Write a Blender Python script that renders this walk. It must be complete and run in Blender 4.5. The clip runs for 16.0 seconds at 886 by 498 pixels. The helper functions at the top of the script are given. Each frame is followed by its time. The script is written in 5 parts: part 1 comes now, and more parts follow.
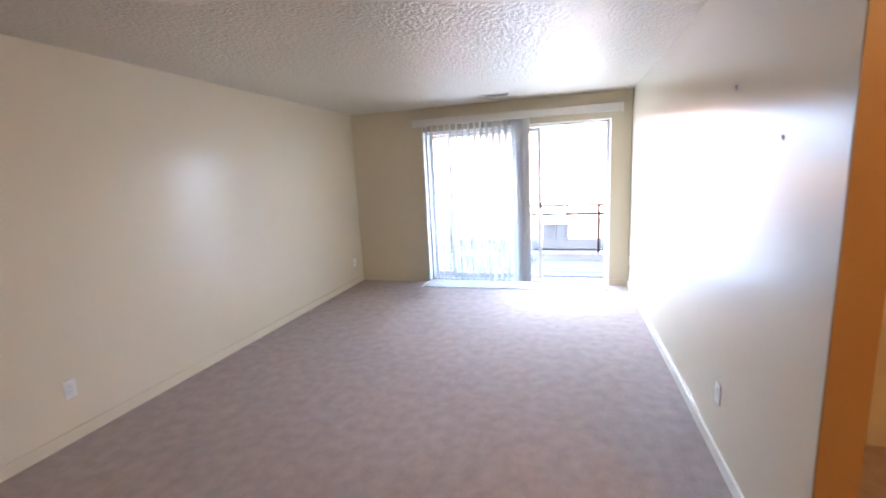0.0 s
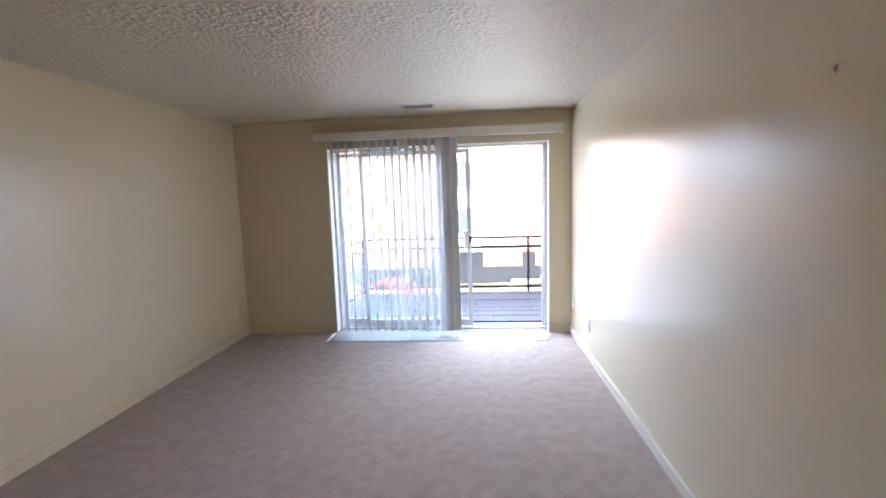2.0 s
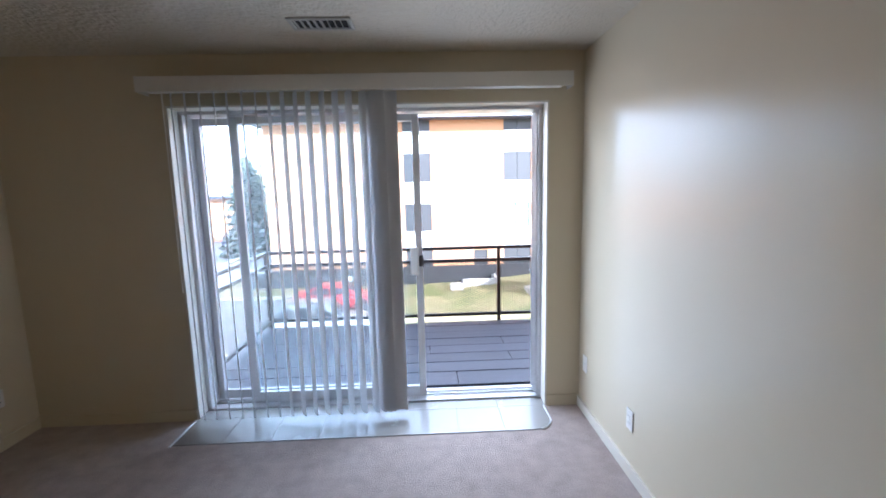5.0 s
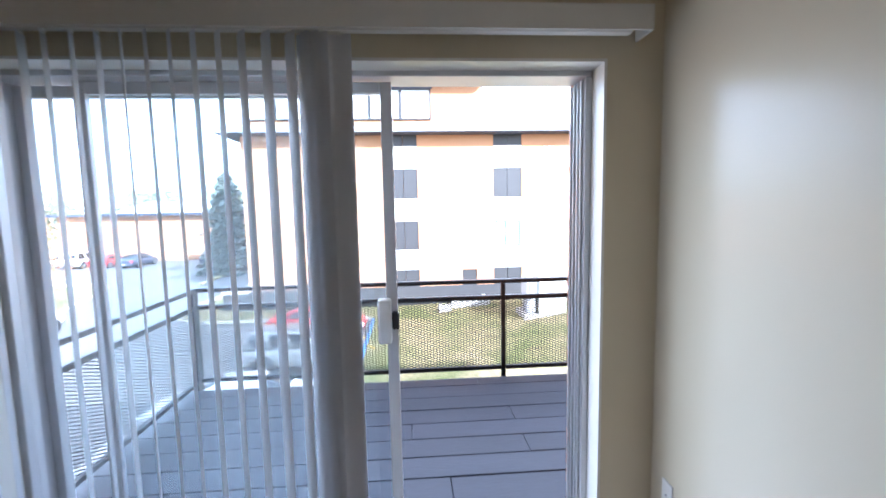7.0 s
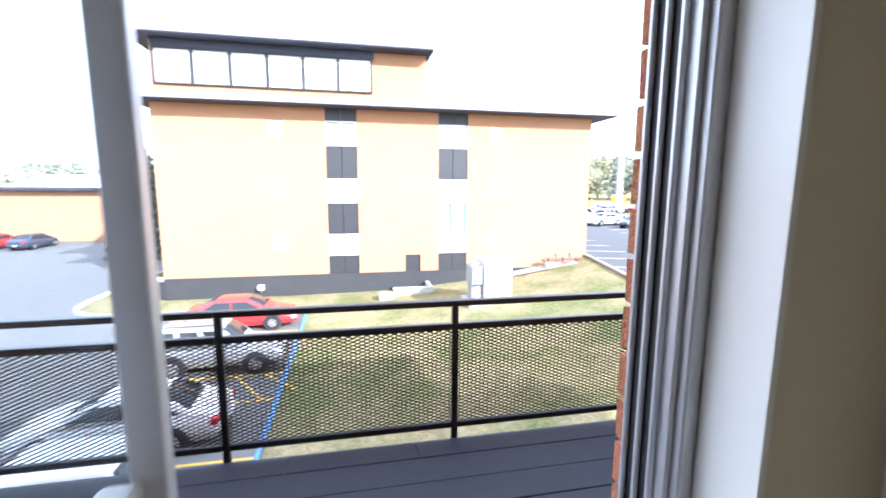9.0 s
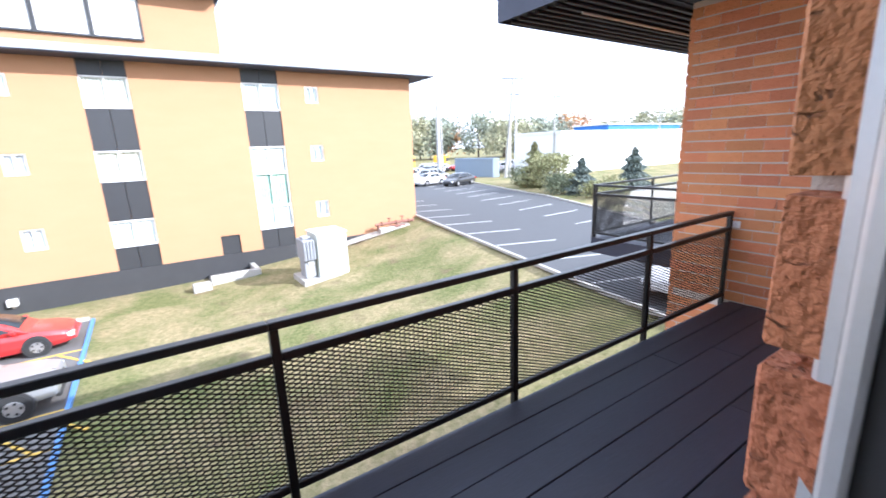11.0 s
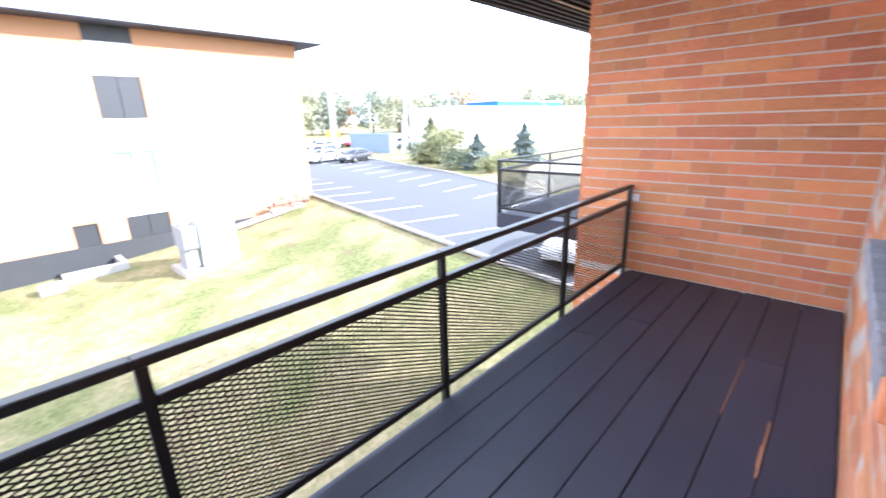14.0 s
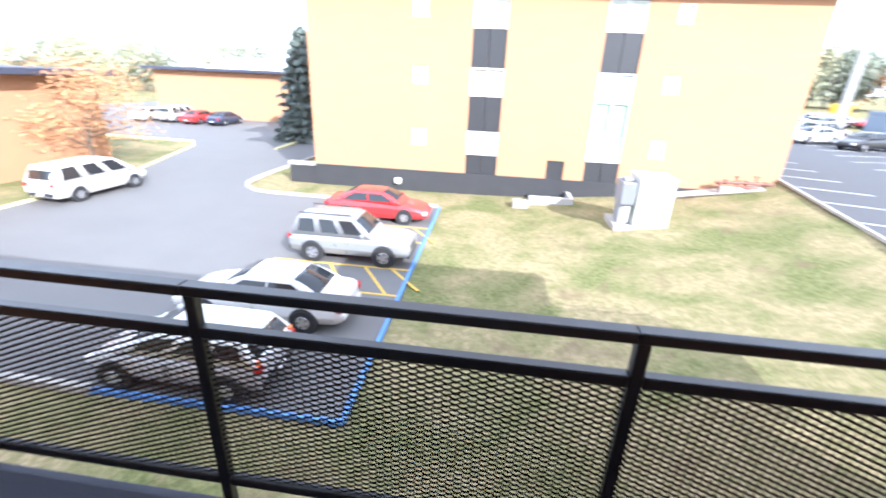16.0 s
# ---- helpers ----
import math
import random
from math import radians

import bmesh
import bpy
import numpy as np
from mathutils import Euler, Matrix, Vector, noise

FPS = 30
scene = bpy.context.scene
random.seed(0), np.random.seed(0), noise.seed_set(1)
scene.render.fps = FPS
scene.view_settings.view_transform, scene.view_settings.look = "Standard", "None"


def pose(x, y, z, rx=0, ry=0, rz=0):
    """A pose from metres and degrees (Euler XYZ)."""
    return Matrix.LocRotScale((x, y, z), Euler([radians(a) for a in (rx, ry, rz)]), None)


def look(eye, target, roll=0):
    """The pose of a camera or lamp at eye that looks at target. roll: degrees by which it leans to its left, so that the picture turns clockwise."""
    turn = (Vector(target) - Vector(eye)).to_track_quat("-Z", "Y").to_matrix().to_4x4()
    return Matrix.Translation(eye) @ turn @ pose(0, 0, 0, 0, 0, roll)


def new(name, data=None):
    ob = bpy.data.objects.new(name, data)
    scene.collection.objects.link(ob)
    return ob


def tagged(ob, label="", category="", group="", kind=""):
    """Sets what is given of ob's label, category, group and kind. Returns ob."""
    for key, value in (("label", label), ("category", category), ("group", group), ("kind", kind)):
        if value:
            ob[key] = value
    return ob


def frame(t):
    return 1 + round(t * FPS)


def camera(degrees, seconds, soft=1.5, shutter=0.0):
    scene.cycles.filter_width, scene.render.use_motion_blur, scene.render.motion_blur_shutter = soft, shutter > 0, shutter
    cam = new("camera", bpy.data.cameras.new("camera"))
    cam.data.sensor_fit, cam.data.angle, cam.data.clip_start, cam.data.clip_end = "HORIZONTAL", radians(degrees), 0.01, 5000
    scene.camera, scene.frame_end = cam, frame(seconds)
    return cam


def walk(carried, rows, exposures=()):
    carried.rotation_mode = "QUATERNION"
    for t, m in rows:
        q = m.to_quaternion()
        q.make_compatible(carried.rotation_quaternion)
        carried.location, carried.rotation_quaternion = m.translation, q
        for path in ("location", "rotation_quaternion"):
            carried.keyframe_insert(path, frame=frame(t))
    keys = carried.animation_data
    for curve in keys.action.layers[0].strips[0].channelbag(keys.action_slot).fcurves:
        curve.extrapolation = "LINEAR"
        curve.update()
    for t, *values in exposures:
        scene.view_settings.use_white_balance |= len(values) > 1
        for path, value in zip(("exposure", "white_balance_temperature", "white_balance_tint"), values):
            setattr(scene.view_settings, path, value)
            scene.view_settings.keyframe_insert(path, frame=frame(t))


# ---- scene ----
import itertools

# ---------------------------------------------------------------- camera
cam = camera(91.8, 16.0, soft=1.7, shutter=0.4)
PATH = [
    (0, (0.712, -0.65, 1.576), (0.156, 1.24, 1.227), -2.9),
    (0.5, (0.668, -0.363, 1.603), (0.145, 1.55, 1.344), -1.5),
    (1, (0.558, -0.113, 1.592), (0.185, 1.836, 1.34), -1.2),
    (1.5, (0.476, 0.151, 1.628), (0.226, 2.122, 1.403), -1.2),
    (2, (0.444, 0.405, 1.574), (0.282, 2.384, 1.331), -1.8),
    (2.5, (0.449, 0.741, 1.564), (0.284, 2.726, 1.391), -1.2),
    (3, (0.411, 1.023, 1.558), (0.306, 3.007, 1.322), -1.2),
    (3.5, (0.381, 1.373, 1.602), (0.343, 3.358, 1.364), -1.7),
    (6, (0.420, 2.905, 1.568), (0.531, 4.881, 1.276), -0.9),
    (6.5, (0.424, 3.206, 1.582), (0.549, 5.19, 1.367), -1.1),
    (7, (0.451, 3.511, 1.574), (0.587, 5.497, 1.376), -1.1),
    (7.5, (0.479, 3.875, 1.592), (0.64, 5.859, 1.394), -0.7),
    (8, (0.558, 4.178, 1.578), (0.721, 6.155, 1.327), -0.4),
    (8.5, (0.652, 4.479, 1.588), (0.816, 6.454, 1.322), -0.0),
    (9, (0.658, 4.769, 1.599), (1.05, 6.71, 1.316), 0.3),
    (9.2, (0.648, 4.889, 1.618), (1.148, 6.805, 1.339), 0.3),
    (11.3, (0.962, 5.526, 1.588), (2.159, 7.056, 1.111), -2.2),
    (11.5, (0.986, 5.570, 1.588), (2.280, 7.021, 1.116), -2.2),
    (12, (1.03, 5.63, 1.568), (2.536, 6.842, 1.057), -2.7),
    (12.5, (1.068, 5.685, 1.568), (2.723, 6.658, 1.007), -2.2),
    (13, (1.092, 5.694, 1.558), (2.791, 6.579, 0.984), -1.8),
    (13.5, (1.081, 5.706, 1.564), (2.703, 6.718, 0.977), -1.9),
    (14, (1.026, 5.777, 1.578), (2.429, 7.081, 1.003), -1.8),
    (14.5, (0.929, 5.913, 1.575), (2.054, 7.462, 0.996), -1.3),
    (15, (0.826, 6.083, 1.545), (1.59, 7.797, 0.852), 0.4),
    (15.5, (0.786, 6.168, 1.51), (1.095, 7.985, 0.734), 2.2),
    (16, (0.796, 6.191, 1.535), (0.582, 8.036, 0.794), 2.5),
]
walk(cam, [(t, look(eye, target, roll)) for t, eye, target, roll in PATH],
     exposures=[
         (0, 5.0, 5000, 13), (0.5, 4.85, 5050, 13), (1, 4.55, 5200, 13), (1.5, 4.35, 5250, 13), (2, 4.2, 5300, 13), (3, 3.9, 5300, 13), (3.5, 3.65, 5250, 13), (6, 3.1, 5100, 13), (7, 2.9, 5100, 13), (8, 2.65, 5150, 13), (9, 2.3, 5300, 13), (11.5, 1.8, 5400, 13), (12, 1.85, 5400, 13), (12.5, 1.97, 5450, 13), (13, 2.27, 5450, 13), (13.5, 2.5, 5400, 13), (14, 2.6, 5350, 13), (14.5, 2.45, 5350, 13), (15, 2.25, 5350, 13), (16, 2.1, 5400, 13)])

# ---------------------------------------------------------------- light
SUN_ELEVATION, SUN_AZIMUTH = 29.5, 142.0    # degrees; azimuth clockwise from +y
world = bpy.data.worlds.new("sky")
scene.world = world
world.use_nodes = True
wt = world.node_tree
sky = wt.nodes.new("ShaderNodeTexSky")
sky.sky_type, sky.sun_disc = "NISHITA", False
sky.sun_elevation, sky.sun_rotation = radians(SUN_ELEVATION), radians(SUN_AZIMUTH)
sky.air_density, sky.dust_density, sky.ozone_density = 1.0, 1.5, 1.0
veil = wt.nodes.new("ShaderNodeMix")             # thin white cloud before the blue
veil.data_type = "RGBA"
veil.inputs["Factor"].default_value, veil.inputs["B"].default_value = 0.8, (6.4, 6.55, 6.8, 1)
wt.links.new(sky.outputs[0], veil.inputs["A"])
wt.links.new(veil.outputs["Result"], wt.nodes["Background"].inputs[0])
wt.nodes["Background"].inputs[1].default_value = 0.138
sun = new("sun", bpy.data.lights.new("sun", "SUN"))
sun.data.energy, sun.data.angle, sun.data.color = 3.3, radians(0.5), (1.0, 0.93, 0.83)
sa, se = radians(SUN_AZIMUTH), radians(SUN_ELEVATION)
to_sun = Vector((math.sin(sa) * math.cos(se), math.cos(sa) * math.cos(se), math.sin(se)))
sun.matrix_world = look(to_sun * 60, (0, 0, 0))

daylight = new("daylight", bpy.data.lights.new("daylight", "AREA"))
daylight.data.shape, daylight.data.size, daylight.data.size_y, daylight.data.energy = "RECTANGLE", 1.3, 1.95, 1.3
daylight.data.color = (0.93, 0.96, 1.0)
daylight.matrix_world = look((0.55, 5.17, 1.1), (1.15, 3.0, 1.05))


# ---------------------------------------------------------------- helpers
def mat(name, color, rough=0.7, metal=0.0, var=0.15, scale=3.0, fine=60.0, bump=0.1, depth=0.002,
        tint=None, rand="", rand_var=0.25, stretch=(1, 1, 1), coat=0.0, spec=0.5):
    """A procedural surface: base colour broken up at two scales, relief from the fine scale."""
    m = bpy.data.materials.new(name)
    m.use_nodes = True
    nt = m.node_tree
    b = nt.nodes["Principled BSDF"]
    L = nt.links.new
    geo = nt.nodes.new("ShaderNodeNewGeometry")
    mp = nt.nodes.new("ShaderNodeMapping")
    mp.inputs["Scale"].default_value = stretch
    L(geo.outputs["Position"], mp.inputs["Vector"])
    n1 = nt.nodes.new("ShaderNodeTexNoise")
    n1.inputs["Scale"].default_value, n1.inputs["Detail"].default_value = scale, 6
    n2 = nt.nodes.new("ShaderNodeTexNoise")
    n2.inputs["Scale"].default_value, n2.inputs["Detail"].default_value = fine, 4
    for n in (n1, n2):
        L(mp.outputs[0], n.inputs["Vector"])
    tint = tint or tuple(c * 0.55 for c in color)
    mix = nt.nodes.new("ShaderNodeMix")
    mix.data_type = "RGBA"
    mix.inputs["A"].default_value, mix.inputs["B"].default_value = (*color, 1), (*tint, 1)
    mul = nt.nodes.new("ShaderNodeMath")
    mul.operation = "MULTIPLY_ADD"
    mul.inputs[1].default_value, mul.inputs[2].default_value = var * 2.4, -var * 0.75
    add = nt.nodes.new("ShaderNodeMath")
    add.operation = "MULTIPLY_ADD"
    add.inputs[1].default_value = 0.6
    L(n2.outputs["Fac"], add.inputs[0])
    half = nt.nodes.new("ShaderNodeMath")
    half.operation = "MULTIPLY"
    half.inputs[1].default_value = 0.6
    L(n1.outputs["Fac"], half.inputs[0])
    L(half.outputs[0], add.inputs[2])
    L(add.outputs[0], mul.inputs[0])
    mul.use_clamp = True
    L(mul.outputs[0], mix.inputs["Factor"])
    out = mix.outputs["Result"]
    if rand:
        src = nt.nodes.new("ShaderNodeObjectInfo").outputs["Random"] if rand == "object" else geo.outputs["Random Per Island"]
        hs = nt.nodes.new("ShaderNodeHueSaturation")
        mr = nt.nodes.new("ShaderNodeMapRange")
        mr.inputs["To Min"].default_value, mr.inputs["To Max"].default_value = 1 - rand_var, 1 + rand_var
        L(src, mr.inputs["Value"])
        L(mr.outputs[0], hs.inputs["Value"])
        mr2 = nt.nodes.new("ShaderNodeMapRange")
        mr2.inputs["To Min"].default_value, mr2.inputs["To Max"].default_value = 0.5 - rand_var * 0.05, 0.5 + rand_var * 0.04
        fr = nt.nodes.new("ShaderNodeMath")
        fr.operation = "FRACT"
        m7 = nt.nodes.new("ShaderNodeMath")
        m7.operation, m7.inputs[1].default_value = "MULTIPLY", 7.31
        L(src, m7.inputs[0])
        L(m7.outputs[0], fr.inputs[0])
        L(fr.outputs[0], mr2.inputs["Value"])
        L(mr2.outputs[0], hs.inputs["Hue"])
        L(out, hs.inputs["Color"])
        out = hs.outputs[0]
    L(out, b.inputs["Base Color"])
    rr = nt.nodes.new("ShaderNodeMapRange")
    rr.inputs["To Min"].default_value, rr.inputs["To Max"].default_value = max(rough - 0.08, 0.02), min(rough + 0.08, 1)
    L(n1.outputs["Fac"], rr.inputs["Value"])
    L(rr.outputs[0], b.inputs["Roughness"])
    b.inputs["Metallic"].default_value = metal
    b.inputs["Coat Weight"].default_value = coat
    b.inputs["Specular IOR Level"].default_value = spec
    if bump:
        bp = nt.nodes.new("ShaderNodeBump")
        bp.inputs["Strength"].default_value, bp.inputs["Distance"].default_value = bump, depth
        L(n2.outputs["Fac"], bp.inputs["Height"])
        L(bp.outputs[0], b.inputs["Normal"])
    return m


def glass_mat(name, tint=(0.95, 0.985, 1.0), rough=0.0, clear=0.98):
    """Thin window glass: mostly clear, with a real reflection."""
    m = bpy.data.materials.new(name)
    m.use_nodes = True
    nt = m.node_tree
    nt.nodes.remove(nt.nodes["Principled BSDF"])
    tr, gl = nt.nodes.new("ShaderNodeBsdfTransparent"), nt.nodes.new("ShaderNodeBsdfGlossy")
    tr.inputs[0].default_value = (*[c * clear for c in tint], 1)
    gl.inputs["Roughness"].default_value = rough
    lw = nt.nodes.new("ShaderNodeLayerWeight")
    lw.inputs[0].default_value = 0.5
    pw, fr = nt.nodes.new("ShaderNodeMath"), nt.nodes.new("ShaderNodeMath")
    pw.operation, pw.inputs[1].default_value = "POWER", 5.0
    fr.operation, fr.inputs[1].default_value, fr.inputs[2].default_value = "MULTIPLY_ADD", 0.8, 0.035
    nt.links.new(lw.outputs["Facing"], pw.inputs[0])
    nt.links.new(pw.outputs[0], fr.inputs[0])
    mx = nt.nodes.new("ShaderNodeMixShader")
    nt.links.new(fr.outputs[0], mx.inputs[0])
    nt.links.new(tr.outputs[0], mx.inputs[1])
    nt.links.new(gl.outputs[0], mx.inputs[2])
    nt.links.new(mx.outputs[0], nt.nodes["Material Output"].inputs[0])
    return m


def box(bm, x0, x1, y0, y1, z0, z1):
    v = [bm.verts.new((x, y, z)) for z in (z0, z1) for y in (y0, y1) for x in (x0, x1)]
    for f in ((0, 2, 3, 1), (4, 5, 7, 6), (0, 1, 5, 4), (2, 6, 7, 3), (0, 4, 6, 2), (1, 3, 7, 5)):
        bm.faces.new([v[i] for i in f])


def boxes(*rows):
    bm = bmesh.new()
    for r in rows:
        box(bm, *r)
    return bm


def soft_box(x0, x1, y0, y1, z0, z1, r=0.006, seg=2):
    bm = boxes((x0, x1, y0, y1, z0, z1))
    bmesh.ops.bevel(bm, geom=bm.edges[:], offset=r, segments=seg, profile=0.5, affect="EDGES", clamp_overlap=True)
    return bm


def rod(bm, a, b, r0, r1=None, n=10, cap=True):
    a, b = Vector(a), Vector(b)
    d = b - a
    m = Matrix.Translation((a + b) / 2) @ d.to_track_quat("Z", "Y").to_matrix().to_4x4()
    bmesh.ops.create_cone(bm, cap_ends=cap, segments=n, radius1=r0, radius2=r0 if r1 is None else r1, depth=d.length, matrix=m)
    return bm


def prism(bm, pts, axis, lo, hi):
    """Extrude a polygon of (u, v) along an axis: 'x' takes (y, z), 'y' takes (x, z), 'z' takes (x, y)."""
    def at(u, v, w):
        return {"x": (w, u, v), "y": (u, w, v), "z": (u, v, w)}[axis]
    a = [bm.verts.new(at(u, v, lo)) for u, v in pts]
    b = [bm.verts.new(at(u, v, hi)) for u, v in pts]
    bm.faces.new(a), bm.faces.new(b[::-1])
    for i in range(len(pts)):
        j = (i + 1) % len(pts)
        bm.faces.new((a[j], a[i], b[i], b[j]))
    bmesh.ops.recalc_face_normals(bm, faces=bm.faces[:])
    return bm


def mesh_of(name, bm, material, smooth=False):
    me = bpy.data.meshes.new(name)
    bm.to_mesh(me)
    bm.free()
    me.materials.append(material)
    if smooth:
        me.polygons.foreach_set("use_smooth", [True] * len(me.polygons))
    return me


def thing(name, label="", category="", group="", kind="", at=None):
    ob = new(name)
    ob.empty_display_size = 0.1
    if at is not None:
        ob.matrix_basis = at
    return tagged(ob, label, category, group, kind)


def part(name, bm, material, parent=None, label="", smooth=False, kind="", at=None):
    ob = new(name, mesh_of(name, bm, material, smooth))
    if parent is not None:
        ob.parent = parent
    if at is not None:
        ob.matrix_basis = at
    return tagged(ob, label, kind=kind)


def solid(name, bm, material, label, category, kind="structure", smooth=False, group=""):
    return tagged(part(name, bm, material, smooth=smooth), label, category, group, kind)


# ---------------------------------------------------------------- materials
M_WALL = mat("cream_paint", (0.69, 0.61, 0.445), 0.215, var=0.05, scale=1.2, fine=220, bump=0.10, depth=0.0015, tint=(0.63, 0.555, 0.395), spec=0.30)
M_CEIL = mat("knockdown_ceiling", (0.64, 0.57, 0.45), 0.34, var=0.05, scale=2, fine=40, bump=0.95, depth=0.017, tint=(0.57, 0.50, 0.39))
M_CARPET = mat("carpet", (0.64, 0.54, 0.485), 0.95, var=0.55, scale=11, fine=140, bump=1.0, depth=0.012, tint=(0.29, 0.235, 0.205), spec=0.1)
M_TRIM = mat("trim_paint", (0.77, 0.72, 0.61), 0.35, var=0.06, scale=3, fine=120, bump=0.05)
M_REVEAL = mat("white_gloss_paint", (0.80, 0.77, 0.70), 0.32, var=0.05, scale=3, fine=120, bump=0.04)
M_VALANCE = mat("valance_vinyl", (0.72, 0.69, 0.62), 0.4, var=0.05, bump=0.03)
M_BLIND = mat("blind_vinyl", (0.84, 0.84, 0.85), 0.45, var=0.05, fine=150, bump=0.05)
_nt = M_BLIND.node_tree                           # thin vinyl lets part of the daylight through
_tl, _mx = _nt.nodes.new("ShaderNodeBsdfTranslucent"), _nt.nodes.new("ShaderNodeMixShader")
_tl.inputs[0].default_value, _mx.inputs[0].default_value = (0.80, 0.80, 0.81, 1), 0.42
_nt.links.new(_nt.nodes["Principled BSDF"].outputs[0], _mx.inputs[1])
_nt.links.new(_tl.outputs[0], _mx.inputs[2])
_nt.links.new(_mx.outputs[0], _nt.nodes["Material Output"].inputs[0])
M_VINYL = mat("vinyl_floor", (0.37, 0.36, 0.34), 0.25, var=0.2, scale=5, fine=90, bump=0.06, tint=(0.32, 0.30, 0.275))
M_ALU = mat("aluminium", (0.74, 0.74, 0.75), 0.38, metal=0.35, var=0.15, scale=8, fine=200, bump=0.06)
M_DARKALU = mat("dark_seal", (0.05, 0.05, 0.055), 0.5, var=0.2)
M_GLASS = glass_mat("window_glass")
M_HAZYGLASS = glass_mat("hazy_window_glass")    # a thin, patchy translucent film added to haze the view
_nt = M_HAZYGLASS.node_tree
_last = _nt.nodes["Material Output"].inputs[0].links[0].from_socket
_df, _mx = _nt.nodes.new("ShaderNodeBsdfTranslucent"), _nt.nodes.new("ShaderNodeMixShader")
_df.inputs[0].default_value = (0.78, 0.82, 0.84, 1)
_ns, _mr = _nt.nodes.new("ShaderNodeTexNoise"), _nt.nodes.new("ShaderNodeMapRange")
_ns.inputs["Scale"].default_value, _ns.inputs["Detail"].default_value = 2.5, 5
_mr.inputs["To Min"].default_value, _mr.inputs["To Max"].default_value = 0.035, 0.075
_nt.links.new(_nt.nodes.new("ShaderNodeNewGeometry").outputs["Position"], _ns.inputs["Vector"])
_nt.links.new(_ns.outputs["Fac"], _mr.inputs["Value"])
_nt.links.new(_mr.outputs[0], _mx.inputs[0])
_nt.links.new(_last, _mx.inputs[1])
_nt.links.new(_df.outputs[0], _mx.inputs[2])
_nt.links.new(_mx.outputs[0], _nt.nodes["Material Output"].inputs[0])
M_PLASTIC = mat("ivory_plastic", (0.84, 0.82, 0.76), 0.35, var=0.04, bump=0)
M_HOLE = mat("dark_hole", (0.015, 0.014, 0.013), 0.8, var=0.1, bump=0)
M_VENT = mat("vent_enamel", (0.55, 0.53, 0.48), 0.4, var=0.1)
M_BRICK = mat("brick", (0.67, 0.272, 0.122), 0.85, var=0.55, scale=14, fine=95, bump=1.0, depth=0.014, tint=(0.55, 0.20, 0.085), rand="object", rand_var=0.17)
M_BRICKS = mat("brick_rest", (0.68, 0.285, 0.122), 0.85, var=0.55, scale=14, fine=95, bump=1.0, depth=0.014, tint=(0.56, 0.21, 0.085), rand="island", rand_var=0.12)
def crack(m):
    """Bark-like tears in a wire-cut brick face: dark, sunken, drawn out sideways."""
    nt = m.node_tree
    b = nt.nodes["Principled BSDF"]
    geo, mp, n, r, mix, bp = (nt.nodes.new("ShaderNode" + k) for k in ("NewGeometry", "Mapping", "TexNoise", "MapRange", "Mix", "Bump"))
    mp.inputs["Scale"].default_value = (1.0, 1.0, 2.2)
    n.inputs["Scale"].default_value, n.inputs["Detail"].default_value, n.inputs["Distortion"].default_value = 46, 3, 1.6
    r.inputs["From Min"].default_value, r.inputs["From Max"].default_value, r.inputs["To Max"].default_value = 0.63, 0.76, 0.7
    mix.data_type = "RGBA"
    mix.inputs["B"].default_value = (0.20, 0.07, 0.03, 1)
    bp.invert = True
    bp.inputs["Strength"].default_value, bp.inputs["Distance"].default_value = 1.0, 0.012
    colour, normal = b.inputs["Base Color"].links[0].from_socket, b.inputs["Normal"].links[0].from_socket
    for s, d in ((geo.outputs["Position"], mp.inputs["Vector"]), (mp.outputs[0], n.inputs["Vector"]), (n.outputs["Fac"], r.inputs["Value"]), (r.outputs[0], mix.inputs["Factor"]),
                 (colour, mix.inputs["A"]), (mix.outputs["Result"], b.inputs["Base Color"]), (r.outputs[0], bp.inputs["Height"]), (normal, bp.inputs["Normal"]), (bp.outputs[0], b.inputs["Normal"])):
        nt.links.new(s, d)
crack(M_BRICK), crack(M_BRICKS)
M_MORTAR = mat("mortar", (0.62, 0.54, 0.455), 0.95, var=0.3, scale=7, fine=160, bump=0.8, depth=0.004)
M_DECK = mat("deck_paint", (0.028, 0.031, 0.055), 0.5, var=0.5, scale=3, fine=90, bump=0.4, depth=0.003, stretch=(0.15, 1, 1), tint=(0.023, 0.023, 0.029), rand="object", rand_var=0.15)
M_BLACK = mat("black_enamel", (0.012, 0.012, 0.013), 0.38, var=0.3, scale=14, fine=160, bump=0.15)
M_FASCIA = mat("dark_fascia", (0.045, 0.05, 0.075), 0.6, var=0.3, scale=4)
M_SOFFIT = mat("soffit_steel", (0.04, 0.042, 0.062), 0.6, var=0.3, scale=5)
M_GRASS = mat("grass", (0.052, 0.092, 0.020), 0.95, bump=0.9, depth=0.05, fine=9, spec=0.1)
_nt = M_GRASS.node_tree                           # green, worn straw and bare earth in patches, clumps and blades
_geo = _nt.nodes["Geometry"] if "Geometry" in _nt.nodes else _nt.nodes.new("ShaderNodeNewGeometry")
